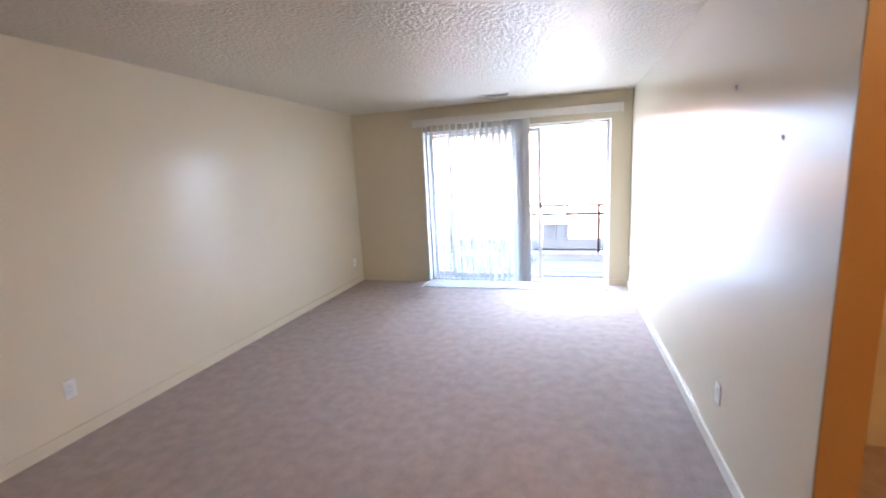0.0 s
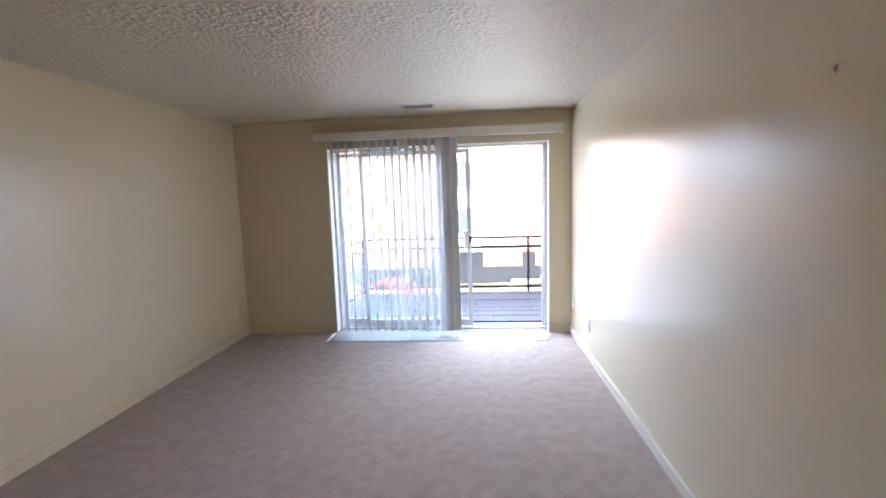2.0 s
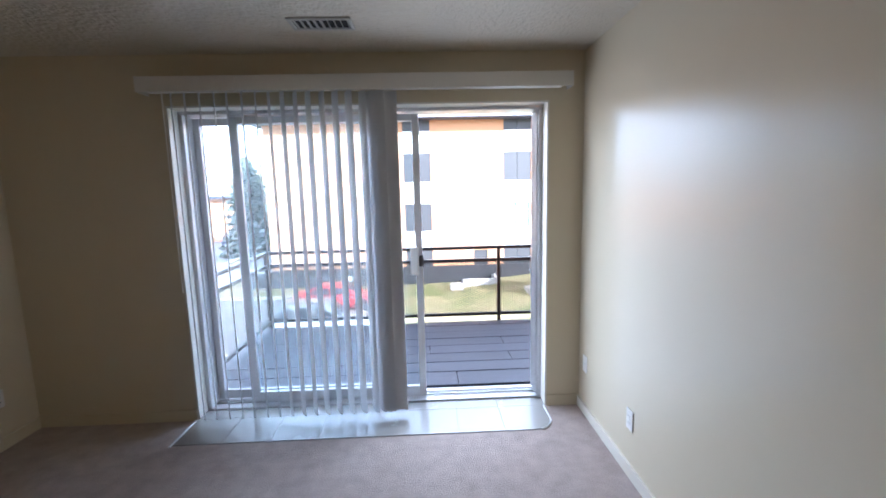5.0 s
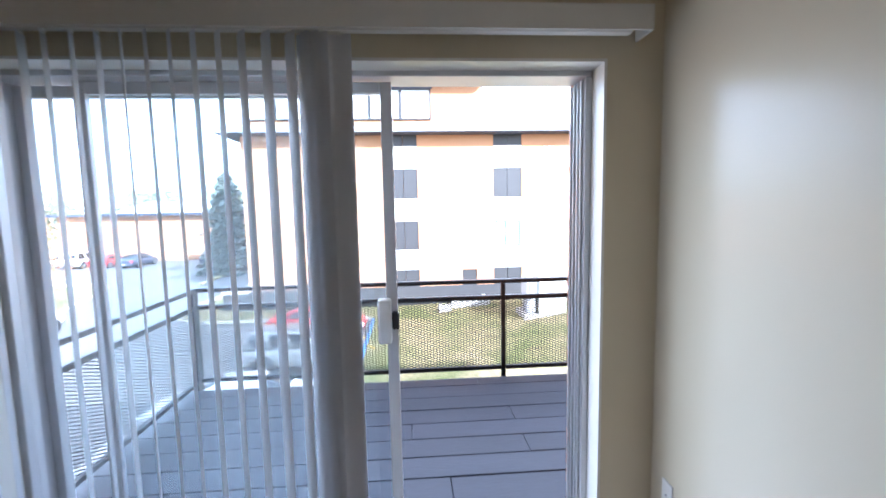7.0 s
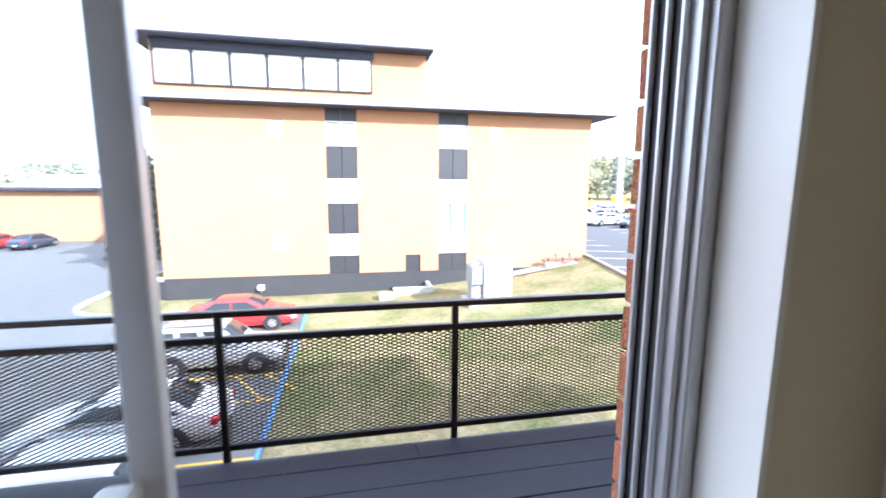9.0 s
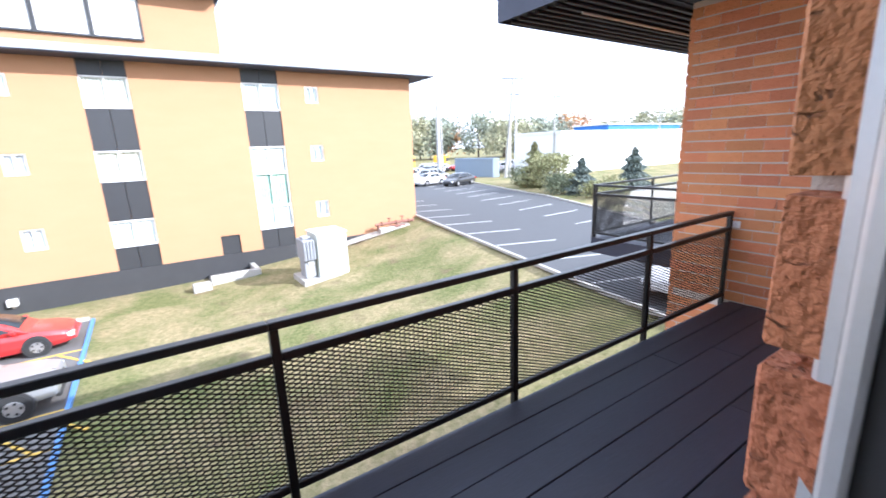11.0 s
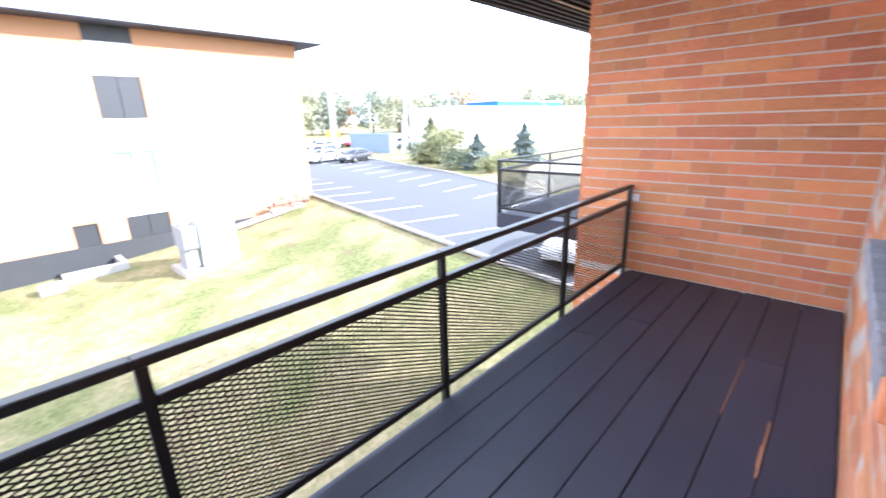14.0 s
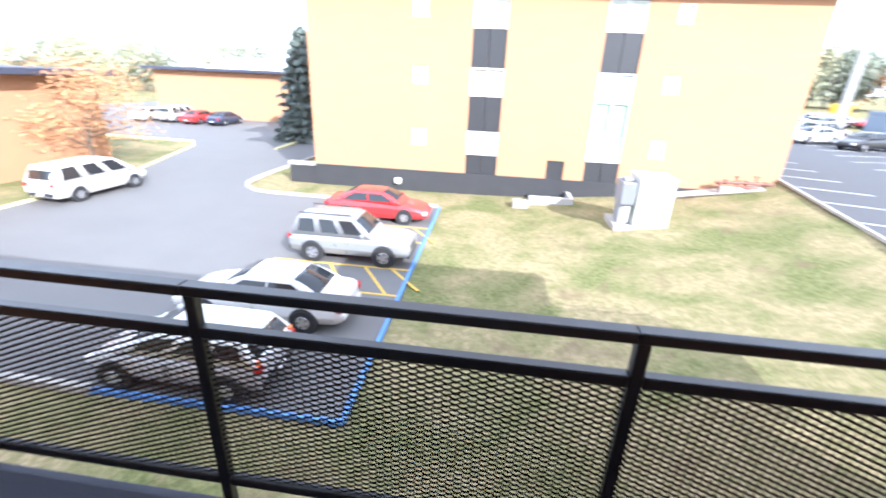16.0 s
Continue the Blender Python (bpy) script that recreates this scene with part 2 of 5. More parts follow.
def patches(scale, detail, lo, hi, warp=0.6, off=0.0):
    """A noise mask that runs from 0 to 1 between lo and hi."""
    n, r, m = _nt.nodes.new("ShaderNodeTexNoise"), _nt.nodes.new("ShaderNodeMapRange"), _nt.nodes.new("ShaderNodeMapping")
    m.inputs["Location"].default_value = (off, off * 1.7, 0)
    n.inputs["Scale"].default_value, n.inputs["Detail"].default_value, n.inputs["Distortion"].default_value = scale, detail, warp
    r.inputs["From Min"].default_value, r.inputs["From Max"].default_value = lo, hi
    _nt.links.new(_geo.outputs["Position"], m.inputs["Vector"])
    _nt.links.new(m.outputs[0], n.inputs["Vector"])
    _nt.links.new(n.outputs["Fac"], r.inputs["Value"])
    return r.outputs[0]
def blend(a, b, mask):
    n = _nt.nodes.new("ShaderNodeMix")
    n.data_type = "RGBA"
    _nt.links.new(mask, n.inputs["Factor"])
    for socket, c in (("A", a), ("B", b)):
        if isinstance(c, tuple):
            n.inputs[socket].default_value = (*c, 1)
        else:
            _nt.links.new(c, n.inputs[socket])
    return n.outputs["Result"]
_green = blend((0.098, 0.112, 0.040), (0.185, 0.182, 0.080), patches(7, 8, 0.36, 0.66))
_straw = blend((0.185, 0.165, 0.080), (0.31, 0.25, 0.145), patches(5, 9, 0.34, 0.66, off=7))
_lawn = blend(_green, _straw, patches(0.42, 12, 0.36, 0.58, 0.5, off=3))
_lawn = blend(_lawn, (0.16, 0.115, 0.075), patches(0.8, 10, 0.60, 0.78, 0.4, off=11))
_lawn = blend(_lawn, (0.060, 0.080, 0.025), patches(38, 4, 0.56, 0.80, off=5))
_nt.links.new(_lawn, _nt.nodes["Principled BSDF"].inputs["Base Color"])
M_ASPHALT = mat("asphalt", (0.098, 0.096, 0.093), 0.75, var=0.5, scale=0.5, fine=45, bump=0.4, depth=0.006, tint=(0.165, 0.16, 0.152))
M_NEWASPHALT = mat("newer_asphalt", (0.052, 0.052, 0.056), 0.8, var=0.4, scale=0.5, fine=45, bump=0.4, depth=0.006, tint=(0.085, 0.085, 0.087))
M_CONCRETE = mat("concrete", (0.42, 0.40, 0.36), 0.9, var=0.35, scale=2.5, fine=50, bump=0.4, depth=0.004)
M_BLUE = mat("blue_kerb_paint", (0.11, 0.25, 0.55), 0.7, var=0.25, scale=3, fine=30)
M_YELLOW = mat("yellow_line_paint", (0.62, 0.40, 0.07), 0.8, var=0.4, scale=5, fine=30)
M_WHITELINE = mat("white_line_paint", (0.50, 0.50, 0.48), 0.8, var=0.35, scale=5, fine=30)
M_FARBRICK = mat("orange_brick_far", (0.405, 0.218, 0.118), 0.9, var=0.3, scale=0.7, fine=12, bump=0.3, depth=0.01, tint=(0.35, 0.178, 0.09), stretch=(1, 1, 3))
M_PANEL = mat("dark_panel", (0.03, 0.031, 0.034), 0.5, var=0.3, scale=1)
M_WHITEPANEL = mat("white_panel", (0.72, 0.72, 0.70), 0.5, var=0.1, scale=2)
M_CURTAIN = mat("curtain", (0.74, 0.68, 0.55), 0.9, var=0.25, scale=2, stretch=(6, 6, 0.4))
M_PLINTH = mat("dark_plinth", (0.035, 0.035, 0.037), 0.8, var=0.3, scale=1.2)
M_WHITEWALL = mat("white_cladding", (0.72, 0.72, 0.72), 0.7, var=0.08, scale=0.4, stretch=(1, 1, 0.2))
M_ROOFGREY = mat("roof_grey", (0.30, 0.31, 0.33), 0.7, var=0.2, scale=0.6)

# ---------------------------------------------------------------- the room
XW, XE, YN, YF, H = -2.33, 1.48, 5.248, 5.555, 2.465      # west and east walls, inner and outer north face, ceiling
DX0, DX1, DH = -1.25, 1.245, 2.15                      # the sliding door's opening
YS, XH = -2.7, 3.1                                     # the closing walls behind

solid("floor", boxes((XW - 0.2, XH + 0.2, YS - 0.2, YN, -0.25, 0.0)), M_CARPET, "beige-mauve cut-pile carpet over the whole room", "carpet")
solid("ceiling", boxes((XW - 0.2, XH + 0.2, YS - 0.2, YN, H, H + 0.2)), M_CEIL, "cream ceiling with a glossy knockdown texture", "ceiling")
solid("wall_west", boxes((XW - 0.15, XW, YS, YN, 0, H)), M_WALL, "long cream semi-gloss painted wall", "wall")
solid("wall_east", boxes((XE, XE + 0.12, 0.86, YN, 0, H)), M_WALL, "long cream semi-gloss painted wall, open to the hall", "wall")
solid("wall_south", boxes((XW - 0.15, XH + 0.15, YS - 0.15, YS, 0, H)), M_WALL, "cream painted end wall", "wall")
solid("wall_hall_east", boxes((XH, XH + 0.15, YS, 2.0, 0, H)), M_WALL, "cream painted hall wall", "wall")
solid("wall_hall_north", boxes((XE + 0.12, XH + 0.15, 2.0, 2.15, 0, H)), M_WALL, "cream painted hall wall", "wall")
solid("wall_north", boxes((XW - 0.15, DX0, YN, 5.36, 0, H), (DX1, XE + 0.12, YN, 5.36, 0, H), (DX0, DX1, YN, 5.36, DH, H)),
      M_WALL, "cream painted wall around the sliding balcony door", "wall")
# warm hall light on the wall's end, put into the ochre of a thin cap
solid("trim", boxes((XE + 0.001, XE + 0.119, 0.852, 0.858, 0.0, H - 0.001)), mat("lamplit_ochre", (0.38, 0.205, 0.055), 0.45, var=0.15, scale=2, fine=60, bump=0.08), "end face of the wall, the hall's warm light put into its ochre-brown colour", "trim")
solid("baseboard", boxes((XE - 0.014, XE, 0.86, YN, 0.0, 0.07)), M_TRIM, "low off-white painted baseboard", "baseboard")
solid("baseboard", boxes((XW, XW + 0.012, YS, YN, 0.0, 0.08)), M_WALL, "low cream painted baseboard", "baseboard")
solid("baseboard", boxes((XW + 0.012, DX0, YN - 0.012, YN, 0.0, 0.08)), M_WALL, "low cream painted baseboard", "baseboard")
solid("baseboard", boxes((DX1, XE - 0.014, YN - 0.012, YN, 0.0, 0.08)), M_WALL, "low cream painted baseboard", "baseboard")

# ---------------------------------------------------------------- outer shell of the house
solid("wall_facade", boxes((-9, DX0, 5.364, YF - 0.005, -4.8, 2.83), (DX1, 2.78, 5.364, YF - 0.0012, -4.8, 2.83), (3.70, 5.4, 5.364, YF - 0.0012, -4.8, 2.83),
                           (2.78, 3.70, 5.364, YF - 0.0012, -4.8, 1.0), (2.78, 3.70, 5.364, YF - 0.0012, 2.30, 2.83), (2.78, 3.70, 5.364, 5.45, 1.0, 2.30),
                           (DX0, DX1, 5.364, YF - 0.005, DH, 2.83), (DX0, DX1, 5.364, YF - 0.005, -4.8, -0.03)),
      M_MORTAR, "mortar bed of the balcony's brick wall", "wall")
solid("wall_block", boxes((5.405, 9.6, -4, 7.80, -4.8, 2.83)), M_MORTAR, "mortar bed of the projecting brick block", "wall")
solid("roof", boxes((-9.5, 4.08, -4.5, 6.7, 2.84, 3.06), (4.08, 10.4, -4.5, 9.04, 2.84, 3.06)), M_FASCIA, "flat roof with deep dark overhanging eaves", "roof")

M_YELLOWKERB = mat("yellow_kerb_paint", (0.55, 0.50, 0.20), 0.8, var=0.5, scale=2, tint=(0.42, 0.40, 0.34))

# ---------------------------------------------------------------- ground
def kerb_x(y):
    """The edge of the upper car park."""
    return 11.3 + (min(max(y, -20), 60) - 13.4) * 0.224


def ground_z(x, y):
    """The lower car park, a grass bank rising from it, the upper car park."""
    k = min(max((x + 1.5) / (kerb_x(y) + 1.5), 0), 1)
    return -4.4 + 1.8 * k ** 2.1


def sheet(xs, ys, lift, amp=0.0):
    """A ground sheet over the grid xs, ys."""
    bm = bmesh.new()
    grid = [[bm.verts.new((x, y, ground_z(x, y) + lift + amp * noise.noise((x * 0.35, y * 0.35, 0)))) for x in xs] for y in ys]
    for j in range(len(ys) - 1):
        for i in range(len(xs) - 1):
            bm.faces.new((grid[j][i], grid[j][i + 1], grid[j + 1][i + 1], grid[j + 1][i]))
    return bm


def strip(pts, width, height, lift=0.0, step=0.6):
    """A kerb or painted line: a bar of this width and height along a line over the ground."""
    bm = bmesh.new()
    path = []
    for a, b in zip(pts, pts[1:]):
        n = max(1, int((Vector(b) - Vector(a)).length / step))
        path += [Vector(a).lerp(Vector(b), i / n) for i in range(n)]
    path.append(Vector(pts[-1]))
    rings = []
    for i, p in enumerate(path):
        d = (path[min(i + 1, len(path) - 1)] - path[max(i - 1, 0)]).normalized()
        s = Vector((-d.y, d.x)) * width / 2
        z = ground_z(p.x, p.y) + lift
        rings.append([bm.verts.new((*(p + s), z - 0.02)), bm.verts.new((*(p + s * 0.9), z + height)),
                      bm.verts.new((*(p - s * 0.9), z + height)), bm.verts.new((*(p - s), z - 0.02))])
    for r, q in zip(rings, rings[1:]):
        for i in range(3):
            bm.faces.new((r[i], q[i], q[i + 1], r[i + 1]))
    bm.faces.new(rings[0]), bm.faces.new(rings[-1][::-1])
    bmesh.ops.recalc_face_normals(bm, faces=bm.faces[:])
    return bm


far = [-3000, -1200, -500, -200, -90, -60]
xs = far + [-40 + i for i in range(90)] + [60, 90, 200, 500, 1200, 3000]
ys = far + [-40 + i * 1.25 for i in range(110)] + [120, 200, 500, 1200, 3000]
solid("ground", sheet(xs, ys, -0.03, 0.05), M_GRASS, "patchy green and straw-coloured autumn lawn", "lawn", smooth=True)


def flat(pts, lift):
    """A paved sheet inside a polygon, following the ground."""
    bm = bmesh.new()
    bm.faces.new([bm.verts.new((x, y, ground_z(x, y) + lift)) for x, y in pts])
    return bm


# the west car park with its drive, and the east car park
WEST = [(-19.8, 12.0), (-1.6, 12.0), (-1.8, 26.3), (-10.6, 26.55), (-11.6, 26.75), (-12.35, 27.3), (-12.85, 28.2), (-13.0, 29.4), (-13.0, 31.0), (-12.6, 38), (-12.6, 95), (-60, 95), (-60, 42), (-25, 40.5), (-23.4, 38.3), (-19.8, 27)]
solid("road", flat(WEST, 0.03), M_ASPHALT, "worn dark grey asphalt of the lower car park and drive", "car park")
EAST = [(kerb_x(4), 4.0), (kerb_x(13), 13), (kerb_x(30), 30), (kerb_x(48), 48), (19, 80), (47, 80), (33.7, 48.0), (30.3, 38.0), (27.9, 30.2), (24.9, 23.5), (22.4, 18.2), (15.9, 4.0)]
solid("road", flat(EAST, 0.03), M_NEWASPHALT, "dark grey asphalt of the upper car park", "car park")
solid("kerb", strip([(kerb_x(y), y) for y in (4, 13, 30, 48)], 0.13, 0.09), M_CONCRETE, "pale concrete kerb of the upper car park", "kerb")
solid("kerb", strip([(15.9, 4), (22.4, 18.2), (24.9, 23.5), (27.9, 30.2), (30.3, 38.0), (33.7, 48.0), (47, 80)], 0.16, 0.13), M_CONCRETE, "pale concrete kerb of the upper car park", "kerb")
solid("kerb", strip([(-1.6, 11.95), (-1.8, 26.3)], 0.11, 0.08), M_BLUE, "blue-painted kerb of the lower car park", "kerb")
solid("kerb", strip([(-6.6, 12.0), (-1.66, 12.0)], 0.11, 0.08), M_BLUE, "blue-painted kerb of the lower car park", "kerb")
solid("kerb", strip([(-19.7, 12.0), (-6.62, 12.0)], 0.17, 0.13), M_CONCRETE, "pale concrete kerb of the lower car park", "kerb")
solid("kerb", strip([(-1.9, 26.3), (-10.6, 26.55), (-11.6, 26.75), (-12.35, 27.3), (-12.85, 28.2), (-13.0, 29.4), (-13.0, 31.0), (-12.6, 38), (-12.6, 95)], 0.2, 0.15), M_CONCRETE, "pale concrete kerb round the lawn", "kerb")
solid("kerb", strip([(-60, 42), (-25, 40.5), (-23.4, 38.3), (-19.8, 27), (-19.8, 12)], 0.2, 0.13), M_YELLOWKERB, "faded yellow kerb of the drive", "kerb")
solid("kerb", strip([(-16.75, 39.0), (-16.9, 41.5), (-17.1, 46.5)], 0.35, 0.16), M_YELLOWKERB, "short yellow-painted kerb in the drive", "kerb")
YARD = [(31, 60), (50, 59.5), (60, 90), (130, 150), (10, 150)]
solid("road", flat(YARD, 0.026), M_ASPHALT, "grey asphalt of the far vehicle yard", "yard")
solid("pavement", flat([(8.9, 28.35), (15.3, 28.0), (15.5, 29.4), (8.9, 29.4)], 0.03), M_CONCRETE, "pale strip of bare gravel along the wall", "gravel strip")
# painted bay lines
for y, x0, x1, label in ((14.2, -6.6, -1.7, "y"), (16.95, -6.6, -1.7, "y"), (18.75, -6.4, -1.75, "y"), (21.3, -6.4, -1.75, "y"), (23.0, -6.4, -1.75, "y")):
    solid("road_marking", strip([(x0, y), (x1, y)], 0.1, 0.004, 0.034), M_YELLOW, "faded yellow parking bay line", "road marking")
for x, y0, y1 in ((-4.4, 18.7, 17.0), (-3.2, 18.7, 17.0), (-2.3, 18.7, 17.4), (-3.4, 22.9, 21.4), (-2.4, 22.9, 21.4)):
    solid("road_marking", strip([(x, y0), (x + 1.1, y1)], 0.1, 0.004, 0.034), M_YELLOW, "faded yellow hatching line", "road marking")
for i in range(13):
    y = 10.4 + i * 2.95
    solid("road_marking", strip([(kerb_x(y) + 0.25, y), (kerb_x(y) + 2.9, y - 0.95)], 0.1, 0.004, 0.034), M_WHITELINE, "white parking bay line", "road marking")
for i in range(12):
    y = 14.3 + i * 2.98
    x = 17.6 + i * 0.83
    solid("road_marking", strip([(x, y), (x + 2.6 + i * 0.22, y - 0.2 + i * 0.13)], 0.1, 0.004, 0.034), M_WHITELINE, "white parking bay line", "road marking")

# ---------------------------------------------------------------- balcony deck
DZ, DY1 = 0.038, 7.21
DXW, DXE = -1.49, 5.398
solid("balcony_frame", boxes((DXW, DXE, YF + 0.004, DY1, -0.22, -0.012), (DXW - 0.04, DXE, DY1, DY1 + 0.035, -0.24, 0.02)), M_FASCIA, "dark painted timber frame under the deck", "deck frame")
deck = tagged(new("balcony_deck"), "dark grey-blue painted plank deck with open joints", "deck", kind="structure")
rng = random.Random(4)
edges = [YF + 0.006, *(5.814 + 0.2055 * i for i in range(6)), 7.055, DY1]
for i, (a, b) in enumerate(zip(edges, edges[1:])):
    cuts = [DXW, *sorted(rng.uniform(-0.6, 4.6) for _ in range(1 + i % 2)), DXE]
    if i in (2, 4):
        cuts = [DXW, 1.15, DXE]
    for x0, x1 in zip(cuts, cuts[1:]):
        gap = rng.uniform(0.004, 0.009)
        bm = soft_box(x0 + 0.002, x1 - 0.002, a + gap / 2, b - gap / 2, -0.01, DZ + rng.uniform(-0.0025, 0.0025), 0.0025, 1)
        part("plank", bm, M_DECK, deck)

part("worn_paint", boxes((3.03, 3.50, 5.8165, 5.8245, DZ - 0.008, DZ + 0.003), (3.10, 3.28, 5.8245, 5.831, DZ - 0.008, DZ + 0.003), (3.42, 4.12, 6.022, 6.027, DZ - 0.008, DZ + 0.003)), mat("bare_wood", (0.36, 0.16, 0.09), 0.8), deck, "bare red-brown wood where the paint is gone")

# ---------------------------------------------------------------- railings
def mesh_panel(length, height, pitch_x=0.054, pitch_z=0.0215, w=0.0042, t=0.005):
    """Expanded metal: flattened strands that cross in long diamonds, in the x-z plane."""
    bm = bmesh.new()
    nx, nz = max(1, round(length / pitch_x)), max(1, round(height / pitch_z))
    px, pz = length / nx, height / nz
    for k in range(nz):
        for i in range(nx):
            for s in (0, 1):
                a = (i * px, k * pz + (pz if s else 0))
                mid = (i * px + px / 2, k * pz + pz / 2)
                b = ((i + 1) * px, k * pz + (pz if s else 0))
                for p, q in ((a, mid), (mid, b)):
                    up = (q[1] > p[1])
                    y0, y1 = (-t, t) if up else (t, -t)
                    v = [bm.verts.new((p[0], y0, p[1] - w)), bm.verts.new((q[0], y1, q[1] - w)),
                         bm.verts.new((q[0], y1 * 0.2, q[1] + w)), bm.verts.new((p[0], y0 * 0.2, p[1] + w))]
                    bm.faces.new(v)
    return bm


def railing(name, label, posts, z0, top=0.903, mid=0.755, low=0.105, group=""):
    """posts: places (x, y) in a row; bars and mesh run from post to post."""
    r = thing(name, label, "railing", group)
    for x, y in posts:
        part("post", soft_box(x - 0.019, x + 0.019, y - 0.019, y + 0.019, z0, top - 0.021, 0.003, 1), M_BLACK, r)
    for (xa, ya), (xb, yb) in zip(posts, posts[1:]):
        L = math.hypot(xb - xa, yb - ya)
        m = pose(xa, ya, 0, 0, 0, math.degrees(math.atan2(yb - ya, xb - xa)))
        part("top_bar", soft_box(-0.02, L + 0.02 if (xb, yb) == posts[-1] else L - 0.021, -0.026, 0.026, top - 0.02, top + 0.016, 0.004, 1), M_BLACK, r, at=m)
        part("middle_bar", soft_box(0.0195, L - 0.0195, -0.02, 0.02, mid - 0.022, mid + 0.018, 0.004, 1), M_BLACK, r, at=m)
        part("lower_bar", soft_box(0.0195, L - 0.0195, -0.018, 0.018, low - 0.018, low + 0.018, 0.004, 1), M_BLACK, r, at=m)
        part("mesh_panel", mesh_panel(L - 0.039, mid - low - 0.04), M_BLACK, r, "black expanded-metal mesh", at=m @ pose(0.0195, 0, low + 0.018))
    return r


POSTS = [(-1.43, 7.265), (-0.108, 7.265), (1.24, 7.265), (2.612, 7.265), (4.034, 7.265), (5.35, 7.265)]
front = railing("balcony_railing", "black steel railing with expanded-metal mesh along the deck", POSTS, -0.16)
part("wall_bracket", boxes((5.36, 5.402, 7.22, 7.245, 0.78, 0.805), (5.39, 5.402, 7.19, 7.275, 0.76, 0.825)), M_ALU, front, "bare steel wall bracket")
railing("balcony_railing", "black steel side railing with expanded-metal mesh", [(-1.43, 5.63), (-1.43, 7.22)], 0.036)

# ---------------------------------------------------------------- sliding door
door = thing("sliding_door", "aluminium sliding glass balcony door, half open", "sliding door", kind="structure")
def bars(name, rows, material, parent, label=""):
    for r in rows:
        part(name, soft_box(*r, 0.003, 1), material, parent, label)
bars("frame", [(DX0 + 0.002, DX0 + 0.04, 5.366, 5.53, 0.02, DH - 0.035), (DX1 - 0.04, DX1 - 0.002, 5.366, 5.53, 0.02, DH - 0.035),
               (DX0 + 0.002, DX1 - 0.002, 5.366, 5.53, DH - 0.034, DH - 0.002)], M_ALU, door)
bars("track", [(DX1 - 0.052, DX1 - 0.041, 5.385 + i * 0.04, 5.398 + i * 0.04, 0.03, DH - 0.04) for i in range(4)], M_ALU, door)
part("seal", boxes((DX1 - 0.0405, DX1 - 0.0395, 5.43, 5.52, 0.03, DH - 0.04)), M_DARKALU, door, "dark gap between the tracks")
bars("sill", [(DX0 + 0.002, DX1 - 0.002, 5.362, 5.57, 0.0, 0.019)], M_ALU, door, "worn aluminium threshold")
bars("threshold_rail", [(DX0 + 0.042, DX1 - 0.042, 5.43, 5.436, 0.02, 0.032), (DX0 + 0.042, DX1 - 0.042, 5.48, 5.486, 0.02, 0.032)], M_ALU, door)

def door_panel(name, x0, x1, y, st, label, glass=M_GLASS):
    p = thing(name, label, "door panel", kind="")
    p.parent = door
    z0, z1 = 0.034, DH - 0.04
    bars("stile", [(x0, x0 + st, y - 0.016, y + 0.016, z0, z1), (x1 - st, x1, y - 0.016, y + 0.016, z0, z1)], M_ALU, p)
    bars("rail", [(x0 + st, x1 - st, y - 0.015, y + 0.015, z0, z0 + 0.07), (x0 + st, x1 - st, y - 0.015, y + 0.015, z1 - 0.05, z1)], M_ALU, p)
    g = part("pane", boxes((x0 + st - 0.004, x1 - st + 0.004, y - 0.003, y + 0.003, z0 + 0.066, z1 - 0.046)), glass, p, "clear glass pane" if glass is M_GLASS else "hazy glass pane")
    g.visible_shadow = False
    return p
door_panel("fixed_panel", DX0 + 0.042, 0.03, 5.50, 0.045, "fixed glazed panel", M_HAZYGLASS)
slide = door_panel("sliding_panel", -0.93, 0.372, 5.44, 0.05, "sliding glazed panel, pushed half open")
part("handle", soft_box(0.285, 0.345, 5.37, 5.423, 0.97, 1.17, 0.01, 2), M_PLASTIC, slide, "off-white plastic pull handle")
part("latch", soft_box(0.347, 0.378, 5.39, 5.421, 1.03, 1.11, 0.006, 1), M_DARKALU, slide, "dark latch lever")
# white reveals
for r in ((DX1 - 0.012, DX1, YN - 0.002, 5.364, 0.0, DH), (DX0, DX0 + 0.012, YN - 0.002, 5.364, 0.0, DH), (DX0 + 0.012, DX1 - 0.012, YN - 0.002, 5.364, DH - 0.012, DH)):
    solid("reveal", boxes(r), M_REVEAL, "off-white painted reveal of the door opening", "reveal")

# ---------------------------------------------------------------- blinds
blind = thing("vertical_blind", "pale grey vinyl vertical blind, drawn half back", "blind")
part("headrail", soft_box(-1.30, 1.30, 5.15, 5.19, 2.215, 2.255, 0.004, 1), M_VALANCE, blind)
VALANCE = bmesh.new()
for r in ((-1.345, 1.365, 5.120, 5.128, 2.213, 2.304), (-1.345, 1.365, 5.128, YN - 0.002, 2.296, 2.304),
          (-1.345, -1.337, 5.128, YN - 0.002, 2.213, 2.296), (1.357, 1.365, 5.128, YN - 0.002, 2.213, 2.296)):
    box(VALANCE, *r)
part("valance", VALANCE, M_VALANCE, blind, "cream valance board")
def slat_bm(w=0.089, z0=0.05, z1=2.21):
    bm = bmesh.new()
    n = 6
    rows = []
    for z in (z0, z1):
        rows.append([(w * (i / n - 0.5), 0.006 * (1 - (2 * i / n - 1) ** 2), z) for i in range(n + 1)])
    for off in (0, 1):
        vs = [[bm.verts.new((x, y + off * 0.0012, z)) for x, y, z in r] for r in rows]
        for i in range(n):
            q = (vs[0][i], vs[0][i + 1], vs[1][i + 1], vs[1][i])
            bm.faces.new(q if not off else q[::-1])
    return bm
slat_mesh = mesh_of("slat", slat_bm(), M_BLIND, True)
